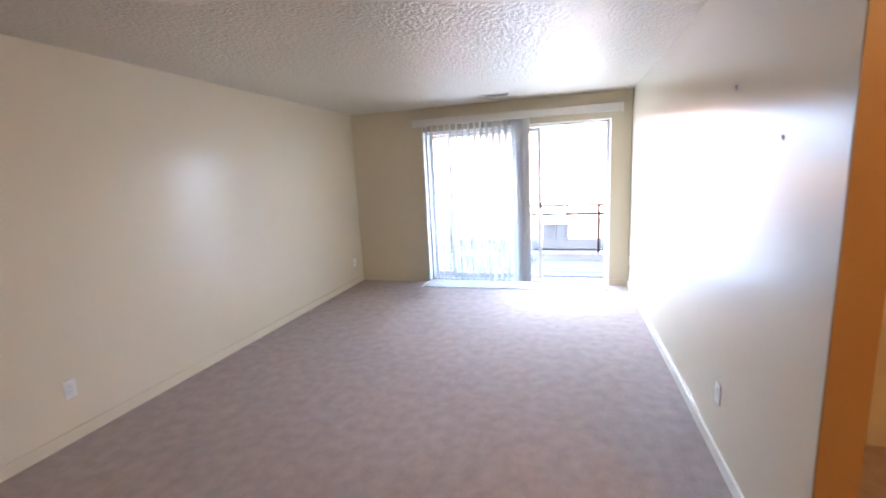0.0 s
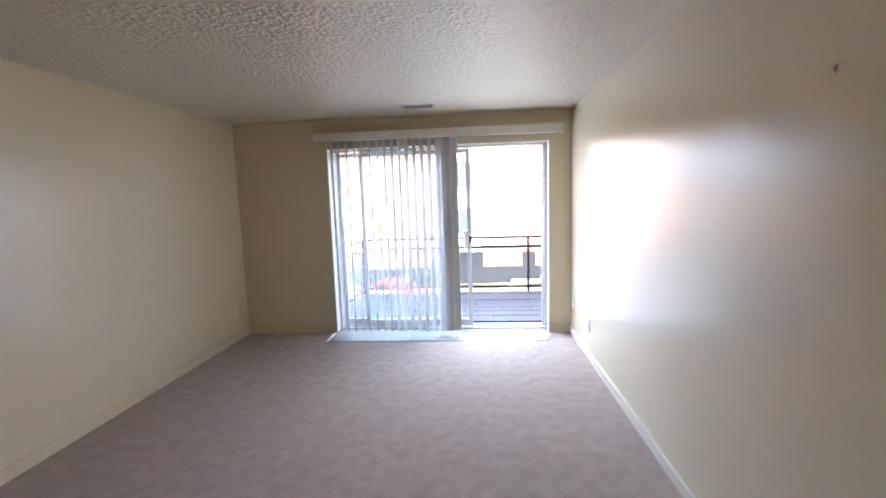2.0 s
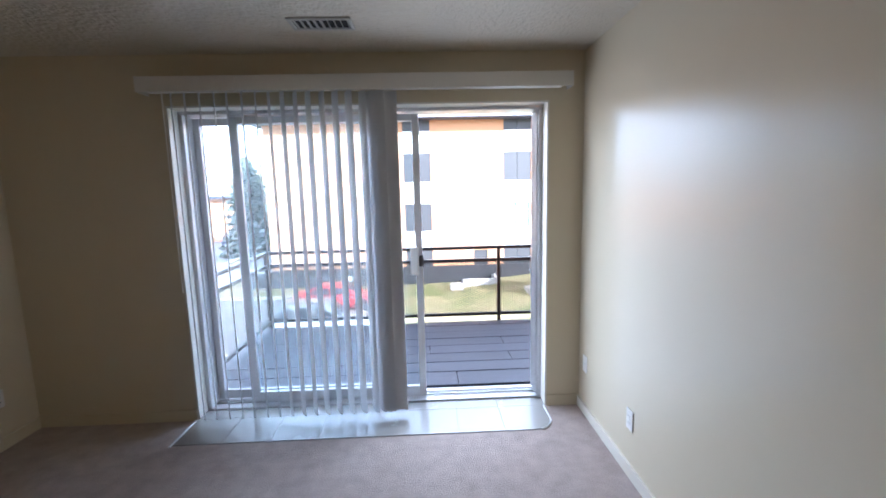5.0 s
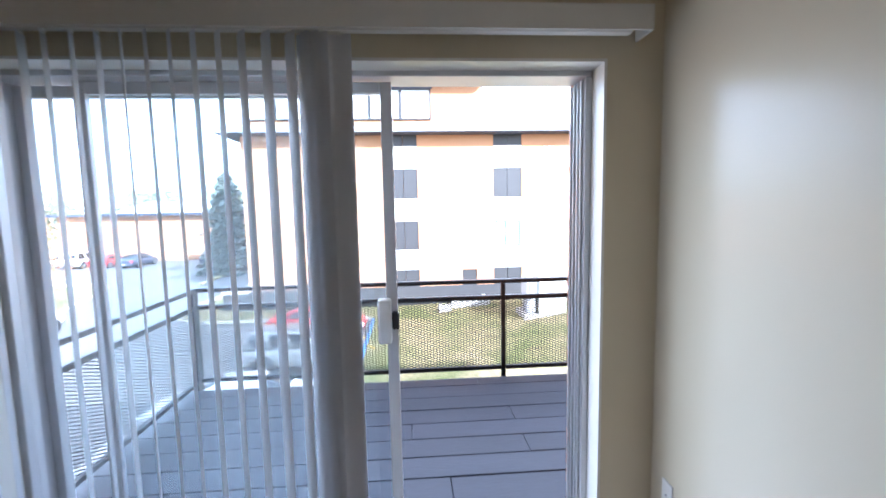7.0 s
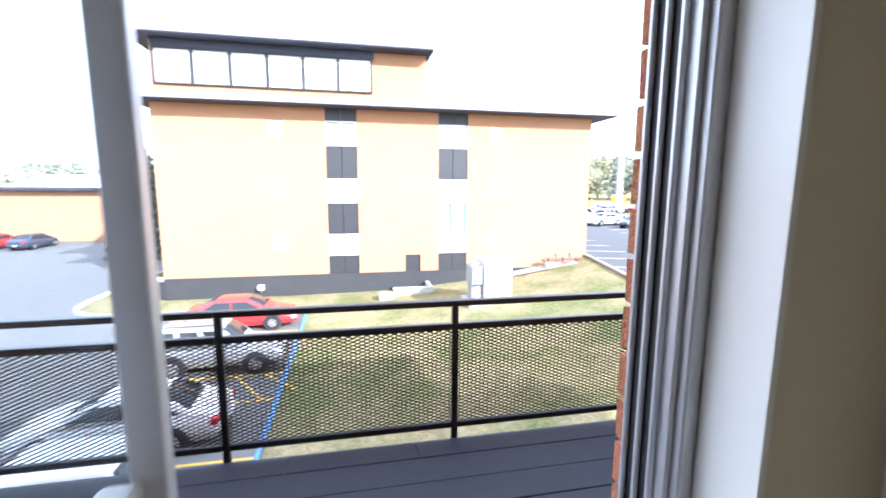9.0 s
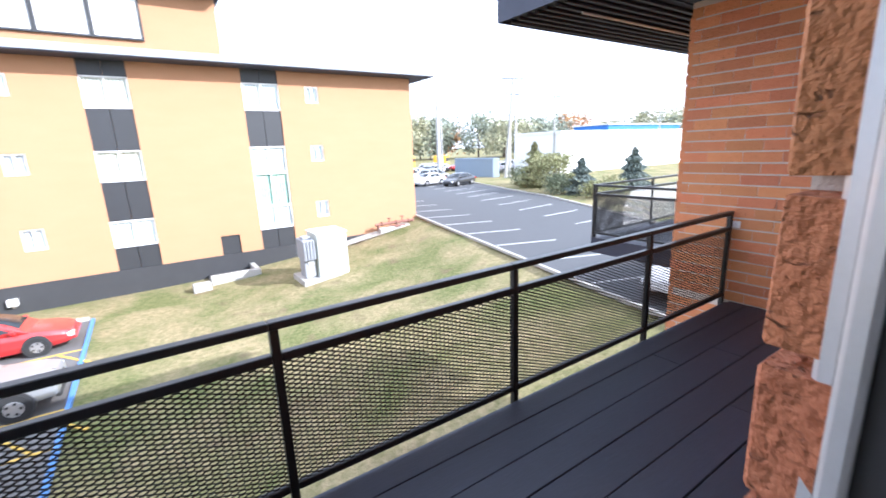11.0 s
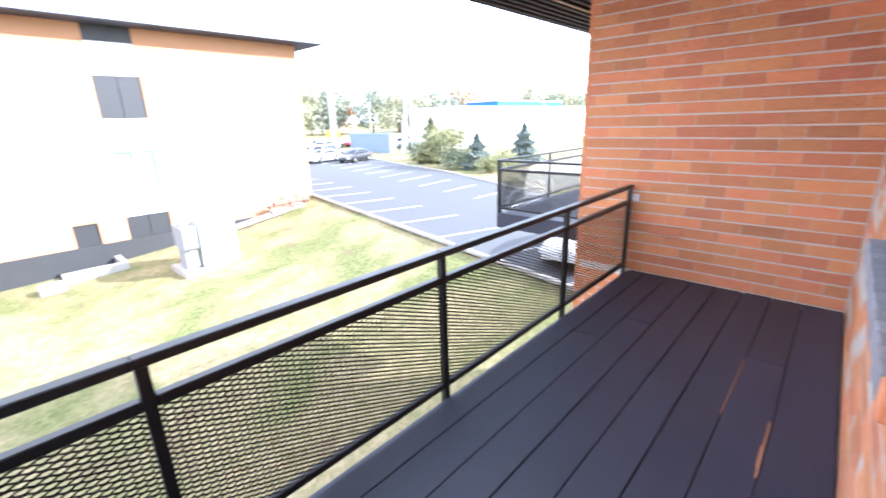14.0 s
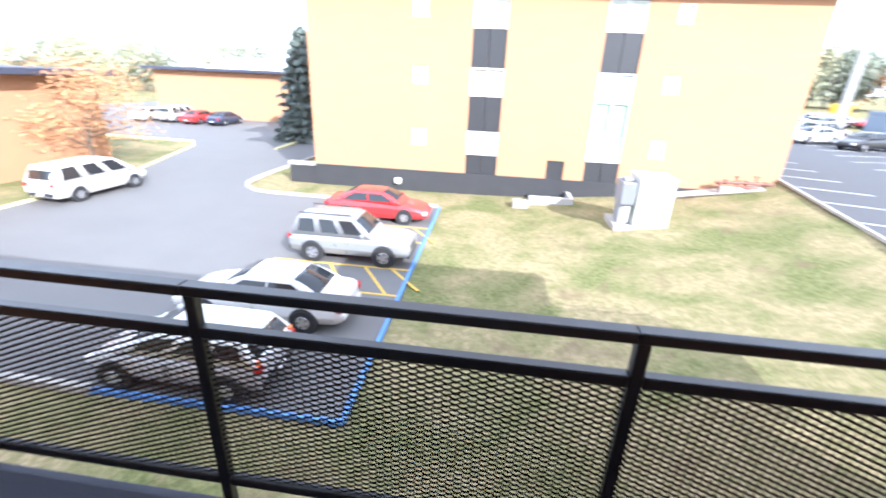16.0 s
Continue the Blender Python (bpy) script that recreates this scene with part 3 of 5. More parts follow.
clip_mesh = mesh_of("clip", boxes((-0.012, 0.012, -0.005, 0.005, 2.205, 2.225)), M_PLASTIC)
rng = random.Random(8)
slats = [(-1.16, 121), (-1.08, 119), (-0.99, 121), (-0.90, 112), (-0.82, 120), (-0.73, 119), (-0.645, 110), (-0.565, 121), (-0.48, 124),
         (-0.40, 123), (-0.32, 127), (-0.235, 125), (-0.15, 129), (-0.065, 127), (0.02, 130)]
slats += [(0.066, 134), (0.098, 142), (0.122, 152)]
slats += [(0.148, 16), (0.156, 13), (0.163, 10), (0.170, 8), (0.176, 6), (0.182, 5), (0.187, 4), (0.192, 4), (0.196, 3)]
for x, a in slats:
    s = new("slat", slat_mesh)
    s.parent = blind
    s.matrix_basis = pose(x, 5.17 + (0.002 * (slats.index((x, a)) % 4)), 0, 0, 0, a + rng.uniform(-3, 3))
    c = new("clip", clip_mesh)
    c.parent = s
wand = part("wand", rod(bmesh.new(), (-1.20, 5.14, 2.21), (-1.20, 5.14, 0.95), 0.004, n=8), M_PLASTIC, blind)

# vinyl tiles in front of the door, with a rounded corner and metal edging
VX, VY, VR = DX1 - 0.03, 4.93, 0.13
strip_floor = solid("threshold_floor", boxes((DX0, VX - VR, VY, YN, -0.02, 0.002), (VX - VR, VX, VY + VR, YN, -0.02, 0.002), (DX0, DX1, YN, 5.361, -0.02, 0.002)), M_VINYL,
                    "glossy pale grey vinyl tiles in front of the door", "vinyl floor")
xs_t = [DX0 + 0.003 + i * 0.305 for i in range(9)]
for i, x0 in enumerate(xs_t[:-1]):
    x1 = min(x0 + 0.3035, VX)
    for y0, y1 in ((VY, 5.2385), (5.240, 5.36)):
        bm = bmesh.new()
        if i == 7 and y0 == VY:
            curve = [(VX - VR + VR * math.cos(radians(q)), VY + VR + VR * math.sin(radians(q))) for q in range(-90, 1, 15)]
            prism(bm, [(x0, y0)] + curve + [(VX, y1), (x0, y1)], "z", 0.002, 0.0062)
        else:
            box(bm, x0, x1, y0, y1, 0.002, 0.0062)
        part("tile", bm, M_VINYL, strip_floor)
edge_r = bmesh.new()
curve = [(VX + 0.004 - VR + VR * math.cos(radians(q)), VY - 0.004 + VR + VR * math.sin(radians(q))) for q in range(-75, 1, 15)]
curve = [(x, y, 0.006) for x, y in curve] + [(VX + 0.004, YN - 0.014, 0.006)]
for p, q in zip(curve, curve[1:]):
    rod(edge_r, p, q, 0.006, n=8)
solid("edge_strip", edge_r, M_ALU, "bright metal edging strip, bent round the vinyl's corner", "edging strip")
solid("edge_strip", soft_box(DX0 - 0.018, DX0 - 0.001, VY - 0.02, YN - 0.013, 0.0, 0.010, 0.003, 1), M_ALU, "bright metal edging strip on the carpet", "edging strip")

# ---------------------------------------------------------------- the block of flats opposite
BY = 29.5
flats = thing("apartment_building", "three-storey orange brick block of flats with flat overhanging roofs", "building", at=pose(-0.04, 0, 0.05))
X0, X1, ZB, ZR = -9.35, 14.93, -4.9, 5.75
PZ = -3.32
COLS = [(-0.86, 0.82), (5.40, 7.14)]
SMALL = [(-3.8, -3.05), (8.5, 9.2)]
ROWS_S = [(4.2, 5.05), (1.15, 2.0), (-1.95, -1.05)]
# wall pieces between the openings
def wall_grid(xs, zs, holes):
    bm = bmesh.new()
    for a, b in zip(xs, xs[1:]):
        for c, d in zip(zs, zs[1:]):
            mx, mz = (a + b) / 2, (c + d) / 2
            if not any(h[0] < mx < h[1] and h[2] < mz < h[3] for h in holes):
                box(bm, a, b, BY, BY + 0.3, c, d)
    bmesh.ops.remove_doubles(bm, verts=bm.verts[:], dist=0.001)
    return bm
holes = [(a, b, PZ, ZR) for a, b in COLS] + [(a, b, c, d) for a, b in SMALL for c, d in ROWS_S] + [(3.45, 4.35, PZ, -2.35)]
gx = sorted({X0, X1, 3.45, 4.35, *[v for c in COLS + SMALL for v in c]})
gz = sorted({PZ, ZR, -2.35, *[v for c in ROWS_S for v in c]})
for lo, hi in ((X0, COLS[0][0]), (COLS[0][1], COLS[1][0]), (COLS[1][1], X1)):
    part("wall", wall_grid([v for v in gx if lo <= v <= hi], gz, holes), M_FARBRICK, flats, "orange brick facade")
part("wall", boxes((X0 + 0.01, X1 - 0.01, BY + 0.31, BY + 14, ZB, ZR)), M_FARBRICK, flats, "orange brick body")
part("plinth", boxes((X0 - 0.02, X1 - 0.6, BY - 0.02, BY + 0.3, ZB, PZ - 0.004)), M_PLINTH, flats, "black-painted plinth")
part("roof", soft_box(X0 - 1.0, X1 + 1.15, BY - 1.0, BY + 15, ZR + 0.004, ZR + 0.32, 0.03, 1), M_FASCIA, flats, "dark overhanging flat roof")
part("fascia", boxes((X0 - 1.02, X1 + 1.17, BY - 1.03, BY - 1.002, ZR + 0.06, ZR + 0.36)), M_ROOFGREY, flats, "pale grey metal fascia")
PY = BY + 1.0
part("penthouse_wall", boxes((X0 - 0.2, 4.85, PY, PY + 8, ZR + 0.33, 9.05)), M_FARBRICK, flats, "orange brick penthouse wall")
part("penthouse_roof", soft_box(X0 - 1.2, 5.15, PY - 1.0, PY + 9, 9.06, 9.42, 0.03, 1), M_FASCIA, flats, "dark overhanging penthouse roof")
part("fascia", boxes((X0 - 1.22, 5.17, PY - 1.03, PY - 1.002, 9.14, 9.46)), M_ROOFGREY, flats, "pale grey metal fascia")
part("penthouse_band", boxes((X0 - 0.1, 1.85, PY - 0.12, PY - 0.002, 8.66, 9.05)), M_FASCIA, flats, "dark band over the windows")
wx = [X0 - 0.05 + i * (1.75 - X0 + 0.05) / 6 for i in range(7)]
for a, b in zip(wx, wx[1:]):
    w = part("window", boxes((a, a + 0.09, PY - 0.12, PY - 0.003, 6.82, 8.64), (b - 0.09, b, PY - 0.12, PY - 0.003, 6.82, 8.64),
                             (a + 0.09, b - 0.09, PY - 0.12, PY - 0.003, 6.82, 6.90), (a + 0.09, b - 0.09, PY - 0.12, PY - 0.003, 8.56, 8.64)), M_PANEL, flats, "dark-framed window")
    part(
        "blind", boxes((a + 0.09, b - 0.09, PY - 0.06, PY - 0.003, 6.90, 8.56)), M_WHITEPANEL, w, "white drawn blind")

def strip_window(a, b, c, d, kind):
    """A window in a strip: white frame, glass, and what hangs behind it."""
    w = part("window", boxes((a, a + 0.06, BY + 0.05, BY + 0.12, c, d), (b - 0.06, b, BY + 0.05, BY + 0.12, c, d), (a + 0.06, b - 0.06, BY + 0.05, BY + 0.12, c, c + 0.06),
                             (a + 0.06, b - 0.06, BY + 0.05, BY + 0.12, d - 0.06, d), ((a + b) / 2 - 0.03, (a + b) / 2 + 0.03, BY + 0.05, BY + 0.12, c + 0.06, d - 0.06)), M_WHITEPANEL, flats, "white-framed window")
    g = part("pane", boxes((a + 0.06, b - 0.06, BY + 0.085, BY + 0.09, c + 0.06, d - 0.06)), M_GLASS, w, "glass pane")
    g.visible_shadow = False
    bm = bmesh.new()
    n = 24
    for i in range(n):
        u0, u1 = a + 0.05 + (b - a - 0.1) * i / n, a + 0.05 + (b - a - 0.1) * (i + 1) / n
        y0, y1 = (0.17, 0.20) if i % 2 else (0.20, 0.17)
        bm.faces.new([bm.verts.new(p) for p in ((u0, BY + y0, c), (u1, BY + y1, c), (u1, BY + y1, d), (u0, BY + y0, d))])
    part("curtain", bm, kind, w, "drawn curtain behind the glass")

M_GREENCURTAIN = mat("green_print_curtain", (0.62, 0.64, 0.50), 0.9, var=0.9, scale=2.2, fine=6, tint=(0.26, 0.42, 0.34))
for k, (a, b) in enumerate(COLS):
    for c, d in ((5.12, ZR), (2.02, 3.78), (-1.07, 0.66), (PZ, -2.30)):
        if k == 1 and c == -1.07:
            strip_window(a, b, c, d, M_GREENCURTAIN)
            continue
        for u, v in ((a, (a + b) / 2 - 0.012), ((a + b) / 2 + 0.012, b)):
            part("panel", boxes((u, v, BY + 0.06, BY + 0.3, c, d)), M_PANEL, flats, "dark spandrel panel")
    for c, d, kind in ((3.79, 5.11, M_CURTAIN if k == 0 else M_WHITEPANEL), (0.67, 2.01, M_CURTAIN if k == 0 else M_WHITEPANEL), (-2.29, -1.08, M_WHITEPANEL)):
        strip_window(a, b, c, d, kind)
for a, b in SMALL:
    for c, d in ROWS_S:
        strip_window(a, b, c, d, M_WHITEPANEL)
part("cellar_door", boxes((3.45, 4.35, BY + 0.08, BY + 0.3, PZ, -2.36)), M_PANEL, flats, "dark cellar hatch")
low = part("retaining_wall", boxes((X0 - 1.6, X0 - 0.03, BY + 0.1, BY + 0.35, ZB, PZ - 0.17)), M_PLINTH, flats, "short dark retaining wall")
part("cap", soft_box(X0 - 1.66, X0 - 0.03, BY + 0.04, BY + 0.40, PZ - 0.168, PZ + 0.03, 0.02, 1), M_CONCRETE, low, "pale concrete cap")

# ---------------------------------------------------------------- fittings of the room
def outlet(label, m):
    """A duplex socket with its plate, facing +y of its own frame."""
    o = thing("wall_socket", label, "wall socket", "wall sockets", at=m)
    part("plate", soft_box(-0.036, 0.036, 0.0, 0.007, -0.058, 0.058, 0.004, 2), M_PLASTIC, o)
    for z in (-0.02, 0.02):
        s = part("receptacle", soft_box(-0.017, 0.017, 0.006, 0.0095, z - 0.014, z + 0.014, 0.004, 2), M_PLASTIC, o)
        for x in (-0.007, 0.007):
            part("slot", boxes((x - 0.0012, x + 0.0012, 0.0093, 0.0099, z - 0.003, z + 0.006)), M_HOLE, s)
    part("screw", rod(bmesh.new(), (0, 0.006, 0), (0, 0.0082, 0), 0.003, n=8), M_ALU, o)
    return o


outlet("ivory plastic wall socket low on the cream wall", pose(XW, 1.12, 0.34, 0, 0, -90))
outlet("ivory plastic wall socket low on the cream wall", pose(XW, 4.99, 0.33, 0, 0, -90))
outlet("ivory plastic wall socket above the baseboard", pose(XE, 1.75, 0.36, 0, 0, 90))
outlet("ivory plastic wall socket above the baseboard", pose(XE, 4.46, 0.32, 0, 0, 90))
cable = thing("cable_plate", "ivory blank cable plate near the corner", "wall plate", at=pose(XE, 5.12, 0.36, 0, 0, 90))
part("plate", soft_box(-0.036, 0.036, 0.0, 0.007, -0.058, 0.058, 0.004, 2), M_PLASTIC, cable)
part("socket", rod(bmesh.new(), (0, 0.006, 0), (0, 0.014, 0), 0.005, n=10), M_ALU, cable)

M_STEEL = mat("white_hook_enamel", (0.8, 0.79, 0.75), 0.4, var=0.1)
for y, z in ((1.27, 1.64), (1.78, 1.90)):
    hook = thing("wall_hook", "small bright picture hook in the cream wall", "hook", "picture hooks")
    part("plate", soft_box(XE - 0.004, XE - 0.0005, y - 0.006, y + 0.006, z - 0.008, z + 0.012, 0.001, 1), M_STEEL, hook)
    part("nail", rod(bmesh.new(), (XE - 0.001, y, z + 0.004), (XE - 0.008, y, z + 0.007), 0.002, n=8), M_STEEL, hook)

vent = thing("ceiling_vent", "grey steel ceiling register, one half open", "vent")
VX0, VX1, VY0, VY1 = -0.28, 0.05, 4.67, 4.83
for r in ((VX0, VX1, VY0, VY0 + 0.02), (VX0, VX1, VY1 - 0.02, VY1), (VX0, VX0 + 0.02, VY0 + 0.02, VY1 - 0.02), (VX1 - 0.02, VX1, VY0 + 0.02, VY1 - 0.02)):
    part("frame", soft_box(*r, H - 0.012, H - 0.001, 0.003, 1), M_VENT, vent)
part("backing", boxes((VX0 + 0.02, VX1 - 0.02, VY0 + 0.02, VY1 - 0.02, H - 0.003, H - 0.001)), M_HOLE, vent)
for i in range(9):
    x = VX0 + 0.035 + i * 0.034
    bm = boxes((-0.012, 0.012, VY0 + 0.021, VY1 - 0.021, -0.0007, 0.0007))
    part("slat", bm, M_VENT, vent, at=pose(x, 0, H - 0.009, 0, 28 if i < 5 else 80, 0))

# the lamp of the hall, out of sight behind the wall's end
M_BULB = bpy.data.materials.new("lamp_glass")
M_BULB.use_nodes = True
M_BULB.node_tree.nodes["Principled BSDF"].inputs["Emission Color"].default_value = (1.0, 0.50, 0.15, 1)
M_BULB.node_tree.nodes["Principled BSDF"].inputs["Emission Strength"].default_value = 4.0
hall_lamp = thing("ceiling_lamp", "warm flush ceiling lamp of the hall", "lamp")
bm = bmesh.new()
bmesh.ops.create_uvsphere(bm, u_segments=20, v_segments=10, radius=0.16, matrix=Matrix.Translation((2.35, -0.5, H - 0.02)) @ Matrix.Diagonal((1, 1, 0.55, 1)))
part("shade", bm, M_BULB, hall_lamp, "glowing opal glass shade", True)
part("base", rod(bmesh.new(), (2.35, -0.5, H - 0.02), (2.35, -0.5, H - 0.002), 0.175, n=24), M_ALU, hall_lamp)

# ---------------------------------------------------------------- eaves over the balcony
eave = thing("soffit", "dark ribbed steel soffit under the overhanging roof", "soffit", kind="structure")
part("sheet", boxes((4.14, 10.34, 7.83, 8.98, 2.825, 2.836)), M_SOFFIT, eave)
for i in range(10):
    part("rib", soft_box(4.16, 10.3, 7.9 + i * 0.115, 7.935 + i * 0.115, 2.79, 2.824, 0.006, 1), M_SOFFIT, eave)
part("flashing", boxes((4.075, 10.41, 9.041, 9.05, 2.80, 3.08), (4.066, 4.0745, 5.0, 9.05, 2.80, 3.08)), M_FASCIA, eave, "dark blue-grey metal flashing")
part("conduit", rod(bmesh.new(), (4.5, 8.35, 2.775), (10.2, 8.35, 2.775), 0.012, n=8), M_WHITEPANEL, eave, "pale conduit")

# ---------------------------------------------------------------- window beside the door, with its painted brick sill
WX0, WX1, WZ0, WZ1 = 2.78, 3.70, 1.0, 2.30
M_SILL = mat("grey_sill_paint", (0.25, 0.24, 0.26), 0.8, var=0.35, scale=9, fine=90, bump=0.6, depth=0.004, rand="object", rand_var=0.12)
M_WINFRAME = mat("dull_aluminium", (0.20, 0.21, 0.225), 0.5, metal=0.4, var=0.2, scale=8)
win = thing("window_1", "aluminium sliding window in the brick wall with a grey brick sill", "window", kind="structure")
for r in ((WX0, WX0 + 0.032, WZ0, WZ1), (WX1 - 0.032, WX1, WZ0, WZ1), (WX0 + 0.032, WX1 - 0.032, WZ0, WZ0 + 0.032), (WX0 + 0.032, WX1 - 0.032, WZ1 - 0.032, WZ1),
          ((WX0 + WX1) / 2 - 0.025, (WX0 + WX1) / 2 + 0.025, WZ0 + 0.032, WZ1 - 0.032)):
    part("frame", soft_box(r[0], r[1], 5.51, YF + 0.018, r[2], r[3], 0.003, 1), M_WINFRAME, win)
for a, b in ((WX0 + 0.032, (WX0 + WX1) / 2 - 0.025), ((WX0 + WX1) / 2 + 0.025, WX1 - 0.032)):
    part("pane", boxes((a, b, YF - 0.014, YF - 0.010, WZ0 + 0.032, WZ1 - 0.032)), mat("insect_screen", (0.085, 0.085, 0.10), 0.6, var=0.2, scale=6, fine=400, bump=0.3), win, "grey insect screen over the pane")
n = 17
for i in range(n):
    x = WX0 - 0.55 + i * (WX1 - WX0 + 0.63) / n
    w = (WX1 - WX0 + 0.63) / n
    part("sill_brick", soft_box(x + 0.004, x + w - 0.006, YF - 0.03, YF + 0.072 + 0.002 * (i % 3), WZ0 - 0.085, WZ0 - 0.006, 0.004, 1), M_BRICK if i == 0 else M_SILL, win)

# ---------------------------------------------------------------- the next flat's balcony
NX, NY, NW = 7.03, 10.02, 10.3
solid("balcony_slab", boxes((NX - 0.02, NW, 7.83, NY + 0.02, -0.24, 0.02)), M_DECK, "dark painted deck of the next balcony", "deck frame")
railing("balcony_railing", "black steel railing of the next balcony", [(NX, 7.86), (NX, NY)], 0.021)
railing("balcony_railing", "black steel front railing of the next balcony", [(NX + 0.04, NY), (NX + 1.72, NY), (NW - 0.02, NY)], 0.021)

# ---------------------------------------------------------------- things on the lawn
def gz(x, y):
    return ground_z(x, y) - 0.03


EX, EY = 6.85, 23.75
M_CABINET = mat("pale_green_enamel", (0.62, 0.64, 0.58), 0.5, var=0.15, scale=2, fine=40)
cab = thing("transformer_cabinet", "large pale metal transformer cabinet on a concrete pad", "electrical cabinet")
ez = gz(EX, EY)
part("pad", soft_box(EX - 1.1, EX + 1.15, EY - 0.1, EY + 1.7, ez - 0.3, ez + 0.12, 0.02, 1), M_CONCRETE, cab, "concrete pad")
part("body", soft_box(EX - 0.35, EX + 1.0, EY, EY + 1.5, ez + 0.121, ez + 2.05, 0.03, 2), M_CABINET, cab)
part("lid", soft_box(EX - 0.39, EX + 1.04, EY - 0.04, EY + 1.54, ez + 2.052, ez + 2.12, 0.02, 1), M_CABINET, cab)
mb = part("meter_box", soft_box(EX - 0.95, EX - 0.42, EY + 0.15, EY + 1.2, ez + 0.95, ez + 1.85, 0.02, 1), M_ROOFGREY, cab, "blue-grey steel meter box")
for k in range(4):
    part("fin", soft_box(EX - 0.93 + k * 0.135, EX - 0.85 + k * 0.135, EY + 0.06, EY + 0.148, ez + 0.98, ez + 1.82, 0.008, 1), M_ROOFGREY, mb)
lb = part("lower_box", soft_box(EX - 0.90, EX - 0.42, EY + 0.3, EY + 1.1, ez + 0.121, ez + 0.93, 0.02, 1), M_ROOFGREY, cab, "grey steel lower box")
part("door", soft_box(EX - 0.74, EX - 0.45, EY + 0.27, EY + 0.298, ez + 0.2, ez + 0.88, 0.005, 1), M_WHITEPANEL, lb, "white access door")
part("vent_cap", soft_box(EX - 0.86, EX - 0.5, EY + 0.4, EY + 0.9, ez + 1.852, ez + 1.97, 0.04, 2), M_ROOFGREY, mb)
part("door", soft_box(EX - 0.3, EX + 0.3, EY - 0.012, EY - 0.002, ez + 0.25, ez + 1.92, 0.004, 1), M_CABINET, cab, "closed cabinet door")
part("door", soft_box(EX + 0.33, EX + 0.94, EY - 0.012, EY - 0.002, ez + 0.25, ez + 1.92, 0.004, 1), M_CABINET, cab, "closed cabinet door")

well = thing("window_well", "low U-shaped concrete window well, its shaded inside filled in dark", "window well")
wz = gz(3.5, 28)
for r in ((2.55, 4.8, 27.85, 28.1), (4.55, 4.8, 28.101, 29.45)):
    part("wall", soft_box(*r, wz - 0.4, wz + 0.40, 0.03, 1), M_CONCRETE, well)
part("block", soft_box(1.75, 2.5, 27.2, 27.75, wz - 0.3, wz + 0.26, 0.04, 1), M_CONCRETE, well, "loose pale concrete block")
# a dark slab stands in for the shade inside the open well
part("dark_inside", boxes((2.55, 4.54, 28.101, 29.45, wz - 0.05, wz + 0.10)), M_PANEL, well, "dark slab for the shaded inside of the well")

M_RUST = mat("red_iron_pipe", (0.24, 0.105, 0.075), 0.7, var=0.5, scale=6)
pipes = thing("pipe_assembly", "red iron backflow pipes on concrete blocks by the wall", "pipes")
pz = gz(13, 28.8)
for a, b, r in (((11.7, 28.95, pz + 0.28), (14.3, 28.85, pz + 0.33), 0.075), ((11.9, 28.95, pz - 0.1), (11.9, 28.95, pz + 0.28), 0.08), ((14.2, 28.85, pz - 0.1), (14.2, 28.85, pz + 0.33), 0.08),
                ((12.6, 28.9, pz + 0.28), (12.6, 28.9, pz + 0.58), 0.04), ((13.5, 28.88, pz + 0.30), (13.5, 28.88, pz + 0.62), 0.04), ((12.6, 28.9, pz + 0.1), (13.5, 28.5, pz + 0.1), 0.09)):
    part("pipe", rod(bmesh.new(), a, b, r, n=12), M_RUST, pipes)
for x, y in ((12.1, 28.94), (13.05, 28.9), (13.9, 28.87)):
    part("flange", rod(bmesh.new(), (x, y, pz + 0.30), (x + 0.07, y, pz + 0.30), 0.14, n=14), M_RUST, pipes)
for x, z in ((12.6, 0.58), (13.5, 0.62)):
    part("valve_wheel", rod(bmesh.new(), (x, 28.89, pz + z), (x, 28.89, pz + z + 0.035), 0.14, n=14), M_RUST, pipes)
for x in (12.3, 13.7):
    part("block", soft_box(x - 0.55, x + 0.45, 28.35, 28.72, pz - 0.2, pz + 0.13, 0.03, 1), M_CONCRETE, pipes, "pale concrete block")
lamp = thing("wall_lamp", "small white floodlight on the dark plinth", "wall lamp")
part("housing", soft_box(-4.75, -4.4, BY - 0.26, BY - 0.03, -4.05, -3.75, 0.03, 1), M_WHITEPANEL, lamp)
part("bracket", boxes((-4.62, -4.54, BY - 0.10, BY - 0.021, -4.15, -4.051)), M_ALU, lamp)

# ---------------------------------------------------------------- vehicles
M_TYRE = mat("tyre_rubber", (0.02, 0.02, 0.021), 0.85, var=0.2, scale=20)
M_RIM = mat("alloy_rim", (0.55, 0.55, 0.57), 0.3, metal=0.8, var=0.15, scale=20)
M_CARGLASS = mat("car_glass", (0.02, 0.024, 0.028), 0.05, var=0.1, bump=0)
M_TAIL = mat("tail_lens", (0.45, 0.02, 0.02), 0.2, var=0.1, bump=0)
M_AMBER = mat("amber_lens", (0.75, 0.16, 0.03), 0.2, var=0.1, bump=0)
M_HEAD = mat("head_lens", (0.75, 0.77, 0.8), 0.1, var=0.1, bump=0)
M_CARTRIM = mat("car_trim", (0.03, 0.03, 0.032), 0.6, var=0.2)


def paint(name, color, metal=0.0):
    return mat(name, color, 0.3, metal=metal, var=0.08, scale=3, fine=90, bump=0.02, coat=0.6)


